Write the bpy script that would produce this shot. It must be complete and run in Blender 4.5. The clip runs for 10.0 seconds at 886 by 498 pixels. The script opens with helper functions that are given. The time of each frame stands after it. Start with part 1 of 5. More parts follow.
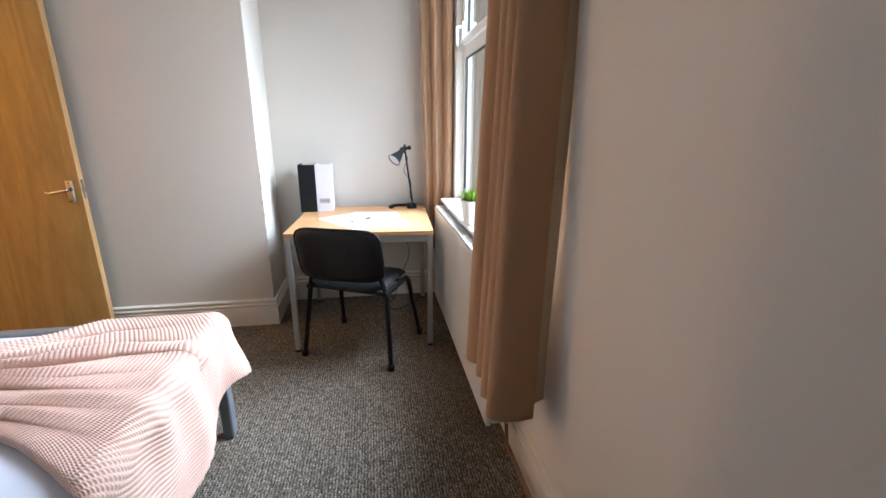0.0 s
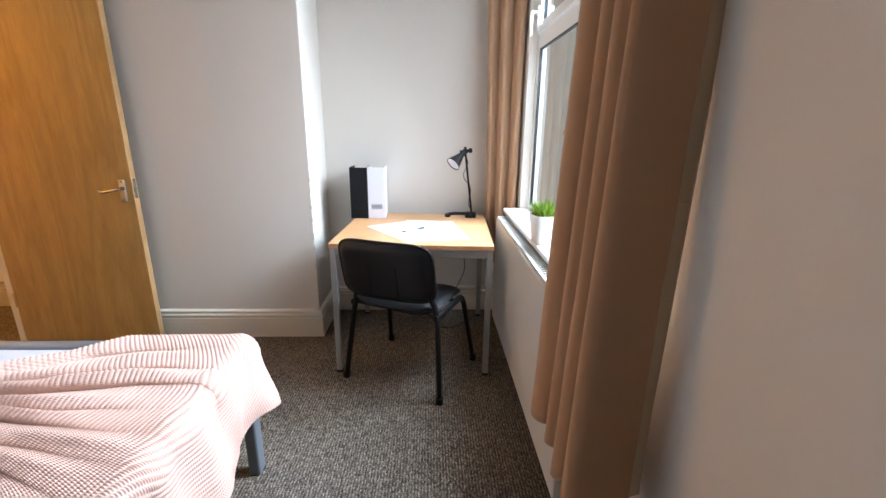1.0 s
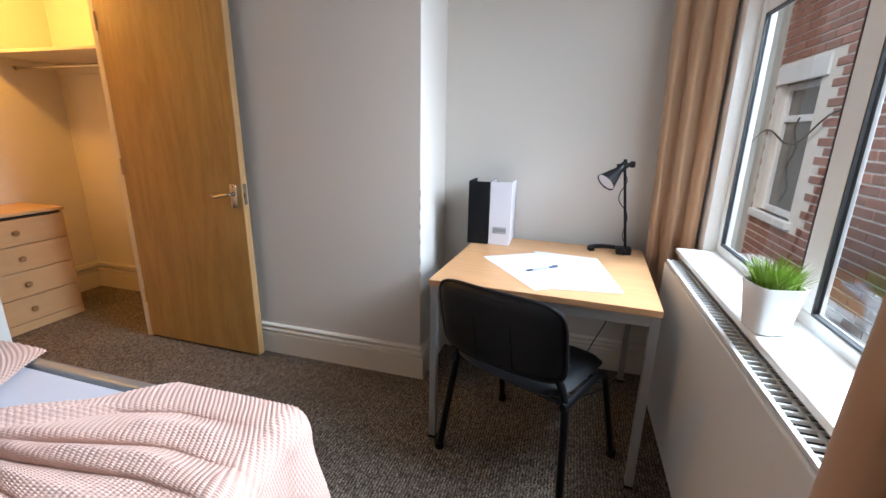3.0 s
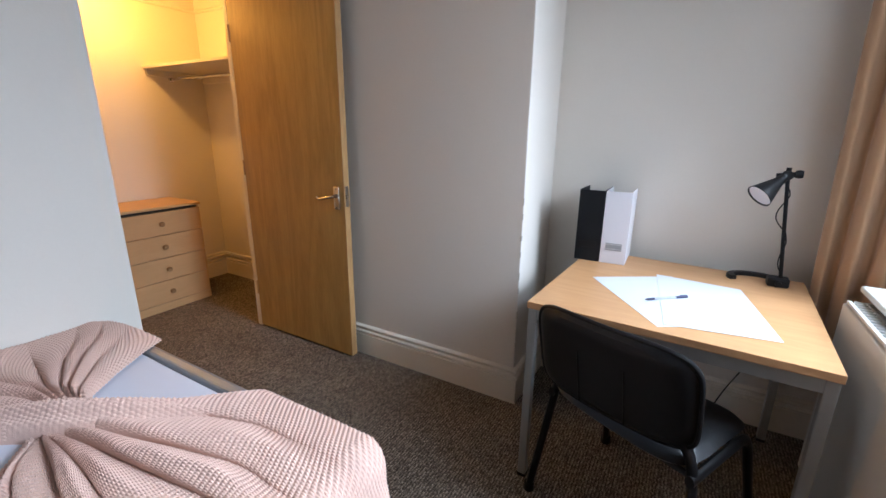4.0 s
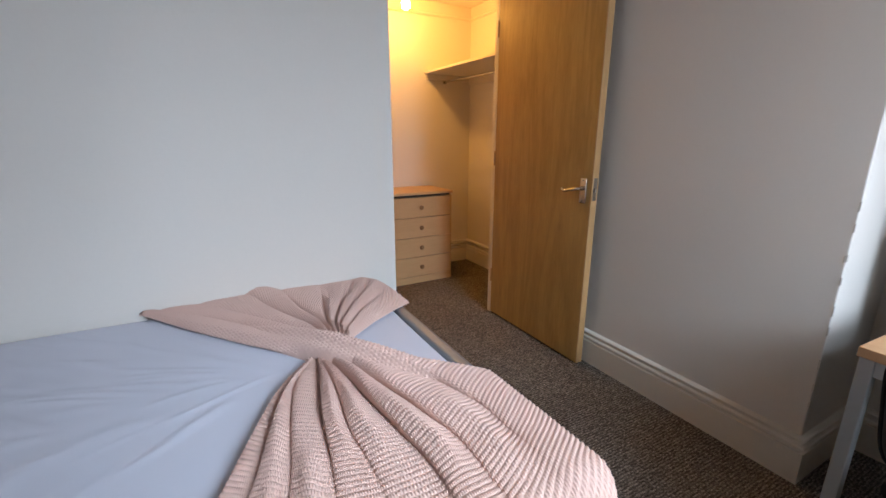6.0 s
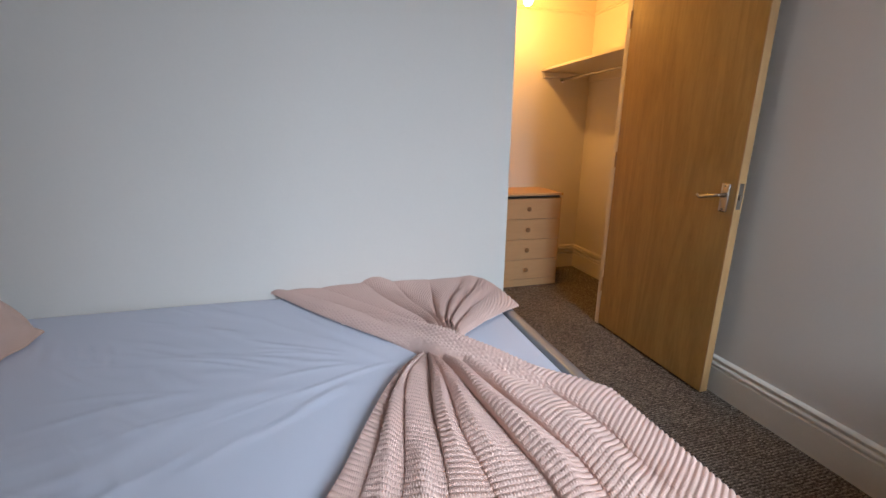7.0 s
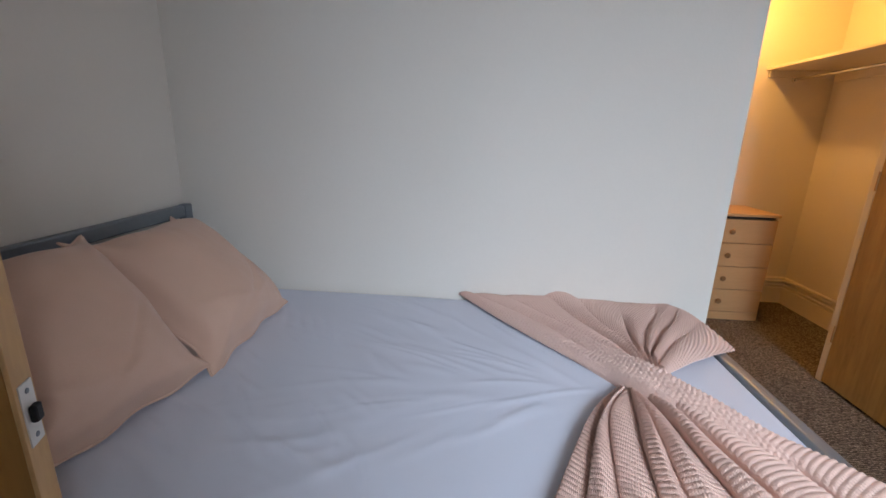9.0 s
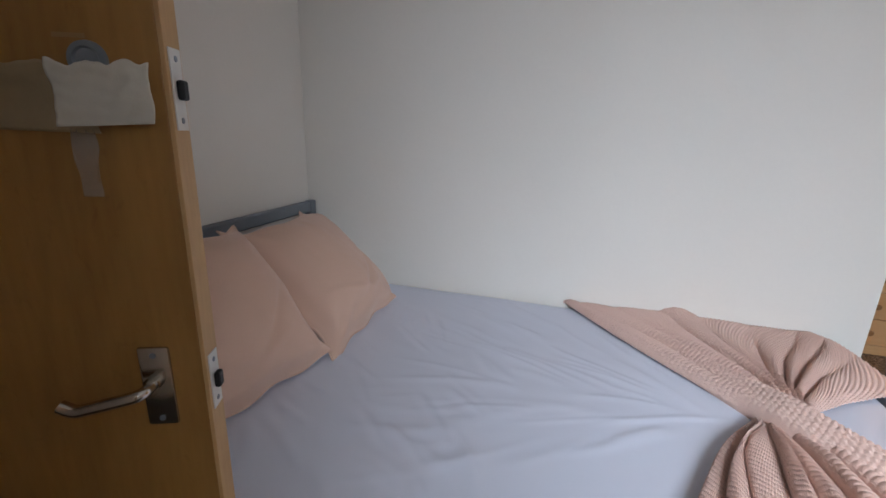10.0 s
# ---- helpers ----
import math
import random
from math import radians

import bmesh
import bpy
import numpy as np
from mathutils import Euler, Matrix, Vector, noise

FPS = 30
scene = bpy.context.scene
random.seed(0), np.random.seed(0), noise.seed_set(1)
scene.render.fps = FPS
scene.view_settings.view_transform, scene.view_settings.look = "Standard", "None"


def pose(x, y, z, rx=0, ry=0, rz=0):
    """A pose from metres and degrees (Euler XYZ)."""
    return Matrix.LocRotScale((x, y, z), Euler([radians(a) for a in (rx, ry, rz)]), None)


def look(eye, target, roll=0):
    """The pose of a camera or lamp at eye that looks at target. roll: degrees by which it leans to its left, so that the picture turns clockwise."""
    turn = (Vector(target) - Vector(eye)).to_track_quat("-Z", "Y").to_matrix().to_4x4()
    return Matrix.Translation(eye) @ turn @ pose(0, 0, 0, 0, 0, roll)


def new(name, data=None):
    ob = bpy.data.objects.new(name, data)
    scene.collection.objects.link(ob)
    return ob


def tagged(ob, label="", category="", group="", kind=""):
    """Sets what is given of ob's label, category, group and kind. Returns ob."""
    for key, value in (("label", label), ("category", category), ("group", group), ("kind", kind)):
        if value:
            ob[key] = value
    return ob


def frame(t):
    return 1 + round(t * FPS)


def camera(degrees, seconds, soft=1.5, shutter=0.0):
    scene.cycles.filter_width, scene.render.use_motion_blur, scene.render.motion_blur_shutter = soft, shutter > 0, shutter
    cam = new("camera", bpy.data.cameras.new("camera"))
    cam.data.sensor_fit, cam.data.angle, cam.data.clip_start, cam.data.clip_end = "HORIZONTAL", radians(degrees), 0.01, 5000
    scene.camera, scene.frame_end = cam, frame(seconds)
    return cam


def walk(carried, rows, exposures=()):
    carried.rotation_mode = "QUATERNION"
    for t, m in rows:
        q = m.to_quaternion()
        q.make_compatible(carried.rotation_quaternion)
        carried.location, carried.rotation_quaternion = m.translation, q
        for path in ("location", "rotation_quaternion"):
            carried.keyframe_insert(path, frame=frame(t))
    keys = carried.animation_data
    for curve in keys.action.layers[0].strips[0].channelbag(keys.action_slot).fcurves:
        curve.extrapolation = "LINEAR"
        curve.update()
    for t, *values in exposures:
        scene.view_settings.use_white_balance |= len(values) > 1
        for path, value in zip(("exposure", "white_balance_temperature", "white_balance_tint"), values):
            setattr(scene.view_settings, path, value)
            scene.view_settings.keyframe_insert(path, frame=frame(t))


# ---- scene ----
cam = camera(92.0, 10.0)
PATH = [
    (0, (0.84, 0.557, 1.307), (1.151, 2.452, 0.75), 0.2),
    (0.5, (0.858, 0.713, 1.305), (1.031, 2.626, 0.75), 0.4),
    (1, (0.857, 0.872, 1.299), (0.912, 2.793, 0.747), 0.6),
    (1.5, (0.881, 1.043, 1.289), (0.837, 2.966, 0.74), 0.9),
    (2, (0.891, 1.197, 1.288), (0.722, 3.115, 0.745), 1.1),
    (2.5, (0.869, 1.334, 1.289), (0.527, 3.23, 0.75), 1.1),
    (4, (0.774, 1.611, 1.3), (-0.19, 3.277, 0.758), 0.6),
    (4.5, (0.76, 1.649, 1.279), (-0.419, 3.171, 0.736), 0.3),
    (5, (0.728, 1.65, 1.252), (-0.65, 2.997, 0.717), 0.3),
    (5.5, (0.696, 1.658, 1.228), (-0.857, 2.804, 0.701), 0.1),
    (7, (0.596, 1.609, 1.187), (-1.263, 2.138, 0.672), 0.6),
    (7.5, (0.577, 1.563, 1.19), (-1.327, 1.895, 0.675), 0.8),
    (8, (0.558, 1.515, 1.193), (-1.366, 1.685, 0.677), 1.1),
    (8.5, (0.55, 1.472, 1.207), (-1.381, 1.491, 0.685), 1.4),
    (9, (0.55, 1.445, 1.219), (-1.375, 1.297, 0.696), 1.6),
    (9.5, (0.557, 1.405, 1.222), (-1.342, 1.064, 0.696), 1.7),
    (10, (0.567, 1.367, 1.222), (-1.285, 0.825, 0.695), 1.6),
]
walk(cam, [(t, look(eye, target, roll)) for t, eye, target, roll in PATH],
     [(0.0, -0.30, 6080, 11), (2.0, -0.50, 6080, 11), (4.0, -1.08, 5980, 13), (5.5, -1.21, 6020, 13), (7.0, -1.25, 6020, 13), (8.5, -1.23, 6100, 13), (10.0, -1.14, 6330, 14)])

# ---- light ----
world = bpy.data.worlds.new("sky")
scene.world = world
world.use_nodes = True
wn = world.node_tree.nodes
sky = wn.new("ShaderNodeTexSky")
sky.sky_type, sky.sun_disc = "NISHITA", False
sky.sun_elevation, sky.sun_rotation = radians(50), radians(229)
sky.air_density, sky.dust_density = 1.0, 3.0
wn["Background"].inputs["Strength"].default_value = 0.15
world.node_tree.links.new(sky.outputs[0], wn["Background"].inputs["Color"])
sun = new("sun", bpy.data.lights.new("sun", "SUN"))
sun.data.energy, sun.data.angle, sun.data.color = 4.2, radians(12), (1.0, 0.95, 0.88)
sun.matrix_world = look((-3.4, -0.2, 10), (2.6, 5.0, 1))
skylight = new("sky_light", bpy.data.lights.new("sky_light", "AREA"))
skylight.data.shape, skylight.data.size, skylight.data.size_y = "RECTANGLE", 0.95, 1.9
skylight.data.energy, skylight.data.color = 215, (0.75, 0.885, 1.0)
skylight.matrix_world = look((2.42, 2.84, 2.26), (-0.60, 1.96, 0.43))
skylight.data.spread = radians(118)

# ---- materials ----


def mat(name, color, rough=0.6, metal=0.0, vary=0.12, scale=6.0, grain=0.0, grain_scale=90.0, bump=0.0, bump_scale=60.0,
        spec=0.5, random_tint=0.0, sheen=0.0, stretch=(1, 1, 1)):
    """A surface with two scales of colour variation and fine relief, in object metres."""
    m = bpy.data.materials.new(name)
    m.use_nodes = True
    nodes, links = m.node_tree.nodes, m.node_tree.links
    b = nodes["Principled BSDF"]
    b.inputs["Roughness"].default_value = rough
    b.inputs["Metallic"].default_value = metal
    b.inputs["Specular IOR Level"].default_value = spec
    b.inputs["Sheen Weight"].default_value = sheen
    tc = nodes.new("ShaderNodeTexCoord")
    mp = nodes.new("ShaderNodeMapping")
    mp.inputs["Scale"].default_value = stretch
    links.new(tc.outputs["Object"], mp.inputs["Vector"])
    n1 = nodes.new("ShaderNodeTexNoise")
    n1.inputs["Scale"].default_value, n1.inputs["Detail"].default_value = scale, 5
    links.new(mp.outputs[0], n1.inputs["Vector"])
    n2 = nodes.new("ShaderNodeTexNoise")
    n2.inputs["Scale"].default_value, n2.inputs["Detail"].default_value = grain_scale, 4
    links.new(mp.outputs[0], n2.inputs["Vector"])
    mixv = nodes.new("ShaderNodeMath")
    mixv.operation = "MULTIPLY_ADD"
    mixv.inputs[1].default_value = vary
    mixv.inputs[2].default_value = 1 - vary / 2
    links.new(n1.outputs["Fac"], mixv.inputs[0])
    g = nodes.new("ShaderNodeMath")
    g.operation = "MULTIPLY_ADD"
    g.inputs[1].default_value = grain
    g.inputs[2].default_value = -grain / 2
    links.new(n2.outputs["Fac"], g.inputs[0])
    s = nodes.new("ShaderNodeMath")
    s.operation = "ADD"
    links.new(mixv.outputs[0], s.inputs[0])
    links.new(g.outputs[0], s.inputs[1])
    last = s
    if random_tint:
        oi = nodes.new("ShaderNodeObjectInfo")
        r = nodes.new("ShaderNodeMath")
        r.operation = "MULTIPLY_ADD"
        r.inputs[1].default_value = random_tint
        r.inputs[2].default_value = 1 - random_tint / 2
        links.new(oi.outputs["Random"], r.inputs[0])
        t = nodes.new("ShaderNodeMath")
        t.operation = "MULTIPLY"
        links.new(s.outputs[0], t.inputs[0])
        links.new(r.outputs[0], t.inputs[1])
        last = t
    vm = nodes.new("ShaderNodeVectorMath")
    vm.operation = "SCALE"
    vm.inputs[0].default_value = color
    links.new(last.outputs[0], vm.inputs["Scale"])
    links.new(vm.outputs[0], b.inputs["Base Color"])
    if bump:
        n3 = nodes.new("ShaderNodeTexNoise")
        n3.inputs["Scale"].default_value, n3.inputs["Detail"].default_value = bump_scale, 6
        links.new(mp.outputs[0], n3.inputs["Vector"])
        bp = nodes.new("ShaderNodeBump")
        bp.inputs["Strength"].default_value, bp.inputs["Distance"].default_value = bump, 0.004
        links.new(n3.outputs["Fac"], bp.inputs["Height"])
        links.new(bp.outputs[0], b.inputs["Normal"])
    return m


def wood(name, light, dark, scale=1.0, rough=0.42, along="Z", contrast=0.5):
    """Straight veneer with fine streaks and some cathedral figure along one axis."""
    m = bpy.data.materials.new(name)
    m.use_nodes = True
    nodes, links = m.node_tree.nodes, m.node_tree.links
    b = nodes["Principled BSDF"]
    b.inputs["Roughness"].default_value = rough
    tc = nodes.new("ShaderNodeTexCoord")
    mp = nodes.new("ShaderNodeMapping")
    f = {"X": (0.12, 1, 1), "Y": (1, 0.12, 1), "Z": (1, 1, 0.12)}[along]
    mp.inputs["Scale"].default_value = [v * scale for v in f]
    links.new(tc.outputs["Object"], mp.inputs["Vector"])
    big = nodes.new("ShaderNodeTexNoise")
    big.inputs["Scale"].default_value, big.inputs["Detail"].default_value, big.inputs["Distortion"].default_value = 5, 3, 1.4
    links.new(mp.outputs[0], big.inputs["Vector"])
    rings = nodes.new("ShaderNodeMath")
    rings.operation = "MULTIPLY"
    rings.inputs[1].default_value = 26
    links.new(big.outputs["Fac"], rings.inputs[0])
    sn = nodes.new("ShaderNodeMath")
    sn.operation = "SINE"
    links.new(rings.outputs[0], sn.inputs[0])
    fine = nodes.new("ShaderNodeTexNoise")
    fine.inputs["Scale"].default_value, fine.inputs["Detail"].default_value = 90, 6
    links.new(mp.outputs[0], fine.inputs["Vector"])
    patch = nodes.new("ShaderNodeTexNoise")
    patch.inputs["Scale"].default_value, patch.inputs["Detail"].default_value = 2.2, 4
    links.new(tc.outputs["Object"], patch.inputs["Vector"])
    a = nodes.new("ShaderNodeMath")
    a.operation = "MULTIPLY_ADD"
    a.inputs[1].default_value, a.inputs[2].default_value = 0.26 * contrast, 0.0
    links.new(sn.outputs[0], a.inputs[0])
    c = nodes.new("ShaderNodeMath")
    c.operation = "MULTIPLY_ADD"
    c.inputs[1].default_value = 1.3 * contrast
    links.new(fine.outputs["Fac"], c.inputs[0])
    links.new(a.outputs[0], c.inputs[2])
    d = nodes.new("ShaderNodeMath")
    d.operation = "MULTIPLY_ADD"
    d.inputs[1].default_value = 0.55 * contrast
    links.new(patch.outputs["Fac"], d.inputs[0])
    links.new(c.outputs[0], d.inputs[2])
    curl = nodes.new("ShaderNodeTexNoise")
    curl.inputs["Scale"].default_value, curl.inputs["Detail"].default_value, curl.inputs["Distortion"].default_value = 34, 2, 2.6
    half_along = nodes.new("ShaderNodeMapping")
    half_along.inputs["Scale"].default_value = [1.0 if v == 1 else 0.5 for v in f]
    links.new(tc.outputs["Object"], half_along.inputs["Vector"])
    links.new(half_along.outputs[0], curl.inputs["Vector"])
    fleck = nodes.new("ShaderNodeMapRange")
    fleck.inputs["From Min"].default_value, fleck.inputs["From Max"].default_value = 0.62, 0.72
    fleck.inputs["To Max"].default_value = 0.30 * contrast
    links.new(curl.outputs["Fac"], fleck.inputs["Value"])
    e = nodes.new("ShaderNodeMath")
    e.operation = "ADD"
    links.new(d.outputs[0], e.inputs[0])
    links.new(fleck.outputs[0], e.inputs[1])
    d = e
    ramp = nodes.new("ShaderNodeValToRGB")
    ramp.color_ramp.elements[0].position, ramp.color_ramp.elements[1].position = 0.25 * contrast, 0.25 * contrast + 0.9
    ramp.color_ramp.elements[0].color, ramp.color_ramp.elements[1].color = (*light, 1), (*dark, 1)
    links.new(d.outputs[0], ramp.inputs["Fac"])
    links.new(ramp.outputs["Color"], b.inputs["Base Color"])
    bp = nodes.new("ShaderNodeBump")
    bp.inputs["Strength"].default_value, bp.inputs["Distance"].default_value = 0.08, 0.002
    links.new(fine.outputs["Fac"], bp.inputs["Height"])
    links.new(bp.outputs[0], b.inputs["Normal"])
    return m


def carpet_material():
    """Ribbed loop pile, brown and grey flecked."""
    m = bpy.data.materials.new("loop_pile_carpet")
    m.use_nodes = True
    nodes, links = m.node_tree.nodes, m.node_tree.links
    b = nodes["Principled BSDF"]
    b.inputs["Roughness"].default_value = 0.95
    b.inputs["Specular IOR Level"].default_value = 0.1
    tc = nodes.new("ShaderNodeTexCoord")
    mp = nodes.new("ShaderNodeMapping")
    mp.inputs["Rotation"].default_value = (0, 0, radians(4))
    mp.inputs["Scale"].default_value = (200, 100, 1)
    links.new(tc.outputs["Object"], mp.inputs["Vector"])
    warp = nodes.new("ShaderNodeTexNoise")
    warp.inputs["Scale"].default_value, warp.inputs["Detail"].default_value = 38, 3
    links.new(tc.outputs["Object"], warp.inputs["Vector"])
    wadd = nodes.new("ShaderNodeVectorMath")
    wadd.operation = "MULTIPLY_ADD"
    wadd.inputs[1].default_value = (0.5, 0.3, 0)
    links.new(warp.outputs["Color"], wadd.inputs[0])
    links.new(mp.outputs[0], wadd.inputs[2])
    vor = nodes.new("ShaderNodeTexVoronoi")
    vor.voronoi_dimensions = "2D"
    vor.inputs["Scale"].default_value = 1.0
    vor.inputs["Randomness"].default_value = 0.55
    links.new(wadd.outputs[0], vor.inputs["Vector"])
    ramp = nodes.new("ShaderNodeValToRGB")
    e = ramp.color_ramp.elements
    e[0].position, e[0].color = 0.0, (0.100, 0.083, 0.069, 1)
    e[1].position, e[1].color = 1.0, (0.36, 0.310, 0.258, 1)
    k = e.new(0.5)
    k.color = (0.215, 0.180, 0.146, 1)
    sep = nodes.new("ShaderNodeSeparateColor")
    links.new(vor.outputs["Color"], sep.inputs[0])
    links.new(sep.outputs[0], ramp.inputs["Fac"])
    big = nodes.new("ShaderNodeTexNoise")
    big.inputs["Scale"].default_value, big.inputs["Detail"].default_value = 2.5, 5
    links.new(tc.outputs["Object"], big.inputs["Vector"])
    v = nodes.new("ShaderNodeMath")
    v.operation = "MULTIPLY_ADD"
    v.inputs[1].default_value, v.inputs[2].default_value = 0.5, 0.72
    links.new(big.outputs["Fac"], v.inputs[0])
    # shade between loops put into the colour: darker away from each crown
    gap_shade = nodes.new("ShaderNodeMath")
    gap_shade.operation = "MULTIPLY_ADD"
    gap_shade.inputs[1].default_value, gap_shade.inputs[2].default_value = -0.85, 1.15
    links.new(vor.outputs["Distance"], gap_shade.inputs[0])
    rib = nodes.new("ShaderNodeTexWave")
    rib.bands_direction = "X"
    rib.inputs["Scale"].default_value, rib.inputs["Distortion"].default_value = 26.0, 3.2
    rib.inputs["Detail"].default_value, rib.inputs["Detail Scale"].default_value = 2.0, 2.0
    links.new(tc.outputs["Object"], rib.inputs["Vector"])
    ribv = nodes.new("ShaderNodeMath")
    ribv.operation = "MULTIPLY_ADD"
    ribv.inputs[1].default_value, ribv.inputs[2].default_value = 0.75, 0.58
    links.new(rib.outputs["Fac"], ribv.inputs[0])
    m0 = nodes.new("ShaderNodeMath")
    m0.operation = "MULTIPLY"
    links.new(v.outputs[0], m0.inputs[0])
    links.new(ribv.outputs[0], m0.inputs[1])
    mul = nodes.new("ShaderNodeMath")
    mul.operation = "MULTIPLY"
    links.new(m0.outputs[0], mul.inputs[0])
    links.new(gap_shade.outputs[0], mul.inputs[1])
    tuft = nodes.new("ShaderNodeTexNoise")
    tuft.inputs["Scale"].default_value, tuft.inputs["Detail"].default_value = 260, 2
    links.new(tc.outputs["Object"], tuft.inputs["Vector"])
    speck = nodes.new("ShaderNodeMath")
    speck.operation = "MULTIPLY_ADD"
    speck.inputs[1].default_value, speck.inputs[2].default_value = 2.6, -0.3
    links.new(tuft.outputs["Fac"], speck.inputs[0])
    m1 = nodes.new("ShaderNodeMath")
    m1.operation = "MULTIPLY"
    links.new(mul.outputs[0], m1.inputs[0])
    links.new(speck.outputs[0], m1.inputs[1])
    mul = m1
    sc = nodes.new("ShaderNodeVectorMath")
    sc.operation = "SCALE"
    links.new(ramp.outputs["Color"], sc.inputs[0])
    links.new(mul.outputs[0], sc.inputs["Scale"])
    links.new(sc.outputs[0], b.inputs["Base Color"])
    inv = nodes.new("ShaderNodeMath")
    inv.operation = "SUBTRACT"
    inv.inputs[0].default_value = 1.0
    links.new(vor.outputs["Distance"], inv.inputs[1])
    bp = nodes.new("ShaderNodeBump")
    bp.inputs["Strength"].default_value, bp.inputs["Distance"].default_value = 0.9, 0.006
    links.new(inv.outputs[0], bp.inputs["Height"])
    links.new(bp.outputs[0], b.inputs["Normal"])
    return m


def glow(name, color, strength):
    m = bpy.data.materials.new(name)
    m.use_nodes = True
    b = m.node_tree.nodes["Principled BSDF"]
    b.inputs["Base Color"].default_value = (*color, 1)
    b.inputs["Emission Color"].default_value = (*color, 1)
    b.inputs["Emission Strength"].default_value = strength
    return m


def glass_material():
    m = bpy.data.materials.new("window_glass")
    m.use_nodes = True
    b = m.node_tree.nodes["Principled BSDF"]
    b.inputs["Base Color"].default_value = (0.97, 0.99, 0.98, 1)
    b.inputs["Roughness"].default_value = 0.0
    b.inputs["IOR"].default_value = 1.45
    b.inputs["Transmission Weight"].default_value = 1.0
    return m


M_WALL = mat("white_wall_paint", (0.782, 0.727, 0.660), 0.85, vary=0.05, scale=1.6, grain=0.03, grain_scale=70, bump=0.10, bump_scale=110, spec=0.25)
M_CEIL = mat("ceiling_paint", (0.80, 0.77, 0.73), 0.9, vary=0.04, scale=1.5, bump=0.06)
M_TRIM = mat("cream_gloss_paint", (0.81, 0.745, 0.645), 0.38, vary=0.08, scale=5, grain=0.05, bump=0.05, bump_scale=40)
M_CARPET = carpet_material()
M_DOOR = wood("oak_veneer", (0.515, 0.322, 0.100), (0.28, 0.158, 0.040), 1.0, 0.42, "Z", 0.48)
# bedroom door's oak veneer with its shade put into the colour
M_DOOR_SHADED = wood("shaded_oak_veneer", (0.36, 0.176, 0.046), (0.225, 0.102, 0.025), 1.0, 0.40, "Z", 0.55)
M_DOOR_EDGE = wood("door_lipping", (0.53, 0.315, 0.130), (0.36, 0.20, 0.075), 1.4, 0.5, "Z", 0.5)
M_DESK = wood("beech_laminate", (0.58, 0.325, 0.155), (0.46, 0.230, 0.100), 1.3, 0.38, "X", 0.45)
M_CHEST = wood("maple_laminate", (0.62, 0.40, 0.20), (0.50, 0.30, 0.135), 1.2, 0.45, "Y", 0.35)
M_CHEST_EDGE = mat("laminate_edge", (0.30, 0.17, 0.07), 0.5, vary=0.15)
M_STEEL = mat("grey_powder_coated_steel", (0.185, 0.205, 0.232), 0.36, 0.25, vary=0.10, scale=9, grain=0.05, bump=0.05, bump_scale=200)
M_DESKLEG = mat("silver_painted_steel", (0.44, 0.44, 0.43), 0.38, 0.5, vary=0.10, scale=10, grain=0.05)
M_CHROME = mat("worn_chrome", (0.58, 0.56, 0.52), 0.18, 1.0, vary=0.15, scale=30, bump=0.04)
M_BLACKTUBE = mat("black_enamelled_tube", (0.006, 0.006, 0.007), 0.42, 0.0, vary=0.3, scale=14, bump=0.05, spec=0.25)
M_VINYL = mat("black_vinyl", (0.006, 0.0065, 0.008), 0.45, vary=0.35, scale=9, grain=0.3, grain_scale=260, bump=0.18, bump_scale=420, spec=0.30)
M_PLASTIC = mat("black_plastic", (0.007, 0.007, 0.008), 0.5, spec=0.25, vary=0.3, scale=12, bump=0.06)
M_BLACKCARD = mat("black_card", (0.008, 0.0085, 0.010), 0.6, spec=0.2, vary=0.25, scale=8, bump=0.08, bump_scale=150)
M_WHITECARD = mat("white_card", (0.72, 0.70, 0.74), 0.5, vary=0.05, scale=8, bump=0.06, bump_scale=150)
M_GREYLABEL = mat("grey_label", (0.30, 0.30, 0.31), 0.5, vary=0.1)
M_PAPER = mat("white_paper", (0.64, 0.66, 0.70), 0.7, vary=0.03, scale=8)
M_UPVC = mat("white_upvc", (0.80, 0.81, 0.80), 0.32, vary=0.04, scale=4, grain=0.02)
M_SEAL = mat("black_rubber_seal", (0.015, 0.015, 0.016), 0.6)
M_SILL = mat("white_gloss_sill", (0.80, 0.785, 0.74), 0.25, vary=0.06, scale=7, grain=0.04, bump=0.04, bump_scale=30)
M_RAD = mat("white_enamelled_steel", (0.70, 0.69, 0.66), 0.35, vary=0.05, scale=4, bump=0.03)
# near-black that paints in the shade of grille slots and the chest's top gap
M_GAP_SHADE = mat("painted_gap_shade", (0.02, 0.02, 0.02), 0.8)
M_CURTAIN = mat("brown_curtain_cloth", (0.415, 0.248, 0.142), 0.8, vary=0.10, scale=4, grain=0.10, grain_scale=700, bump=0.12, bump_scale=900, spec=0.2, sheen=0.2)
M_LINING = mat("cream_curtain_lining", (0.52, 0.41, 0.28), 0.85, vary=0.06, grain=0.06, grain_scale=500)
M_SHEET = mat("pale_lilac_sheet", (0.67, 0.675, 0.76), 0.72, vary=0.05, scale=3, grain=0.03, grain_scale=600, bump=0.05, bump_scale=700, spec=0.25, sheen=0.1)
M_PINK = mat("dusty_pink_cotton", (0.66, 0.435, 0.33), 0.85, vary=0.08, scale=5, grain=0.10, grain_scale=500, bump=0.15, bump_scale=600, spec=0.15, sheen=0.2)
M_PILLOW = mat("white_pillow_cotton", (0.70, 0.68, 0.68), 0.8, vary=0.06, bump=0.1, bump_scale=300)
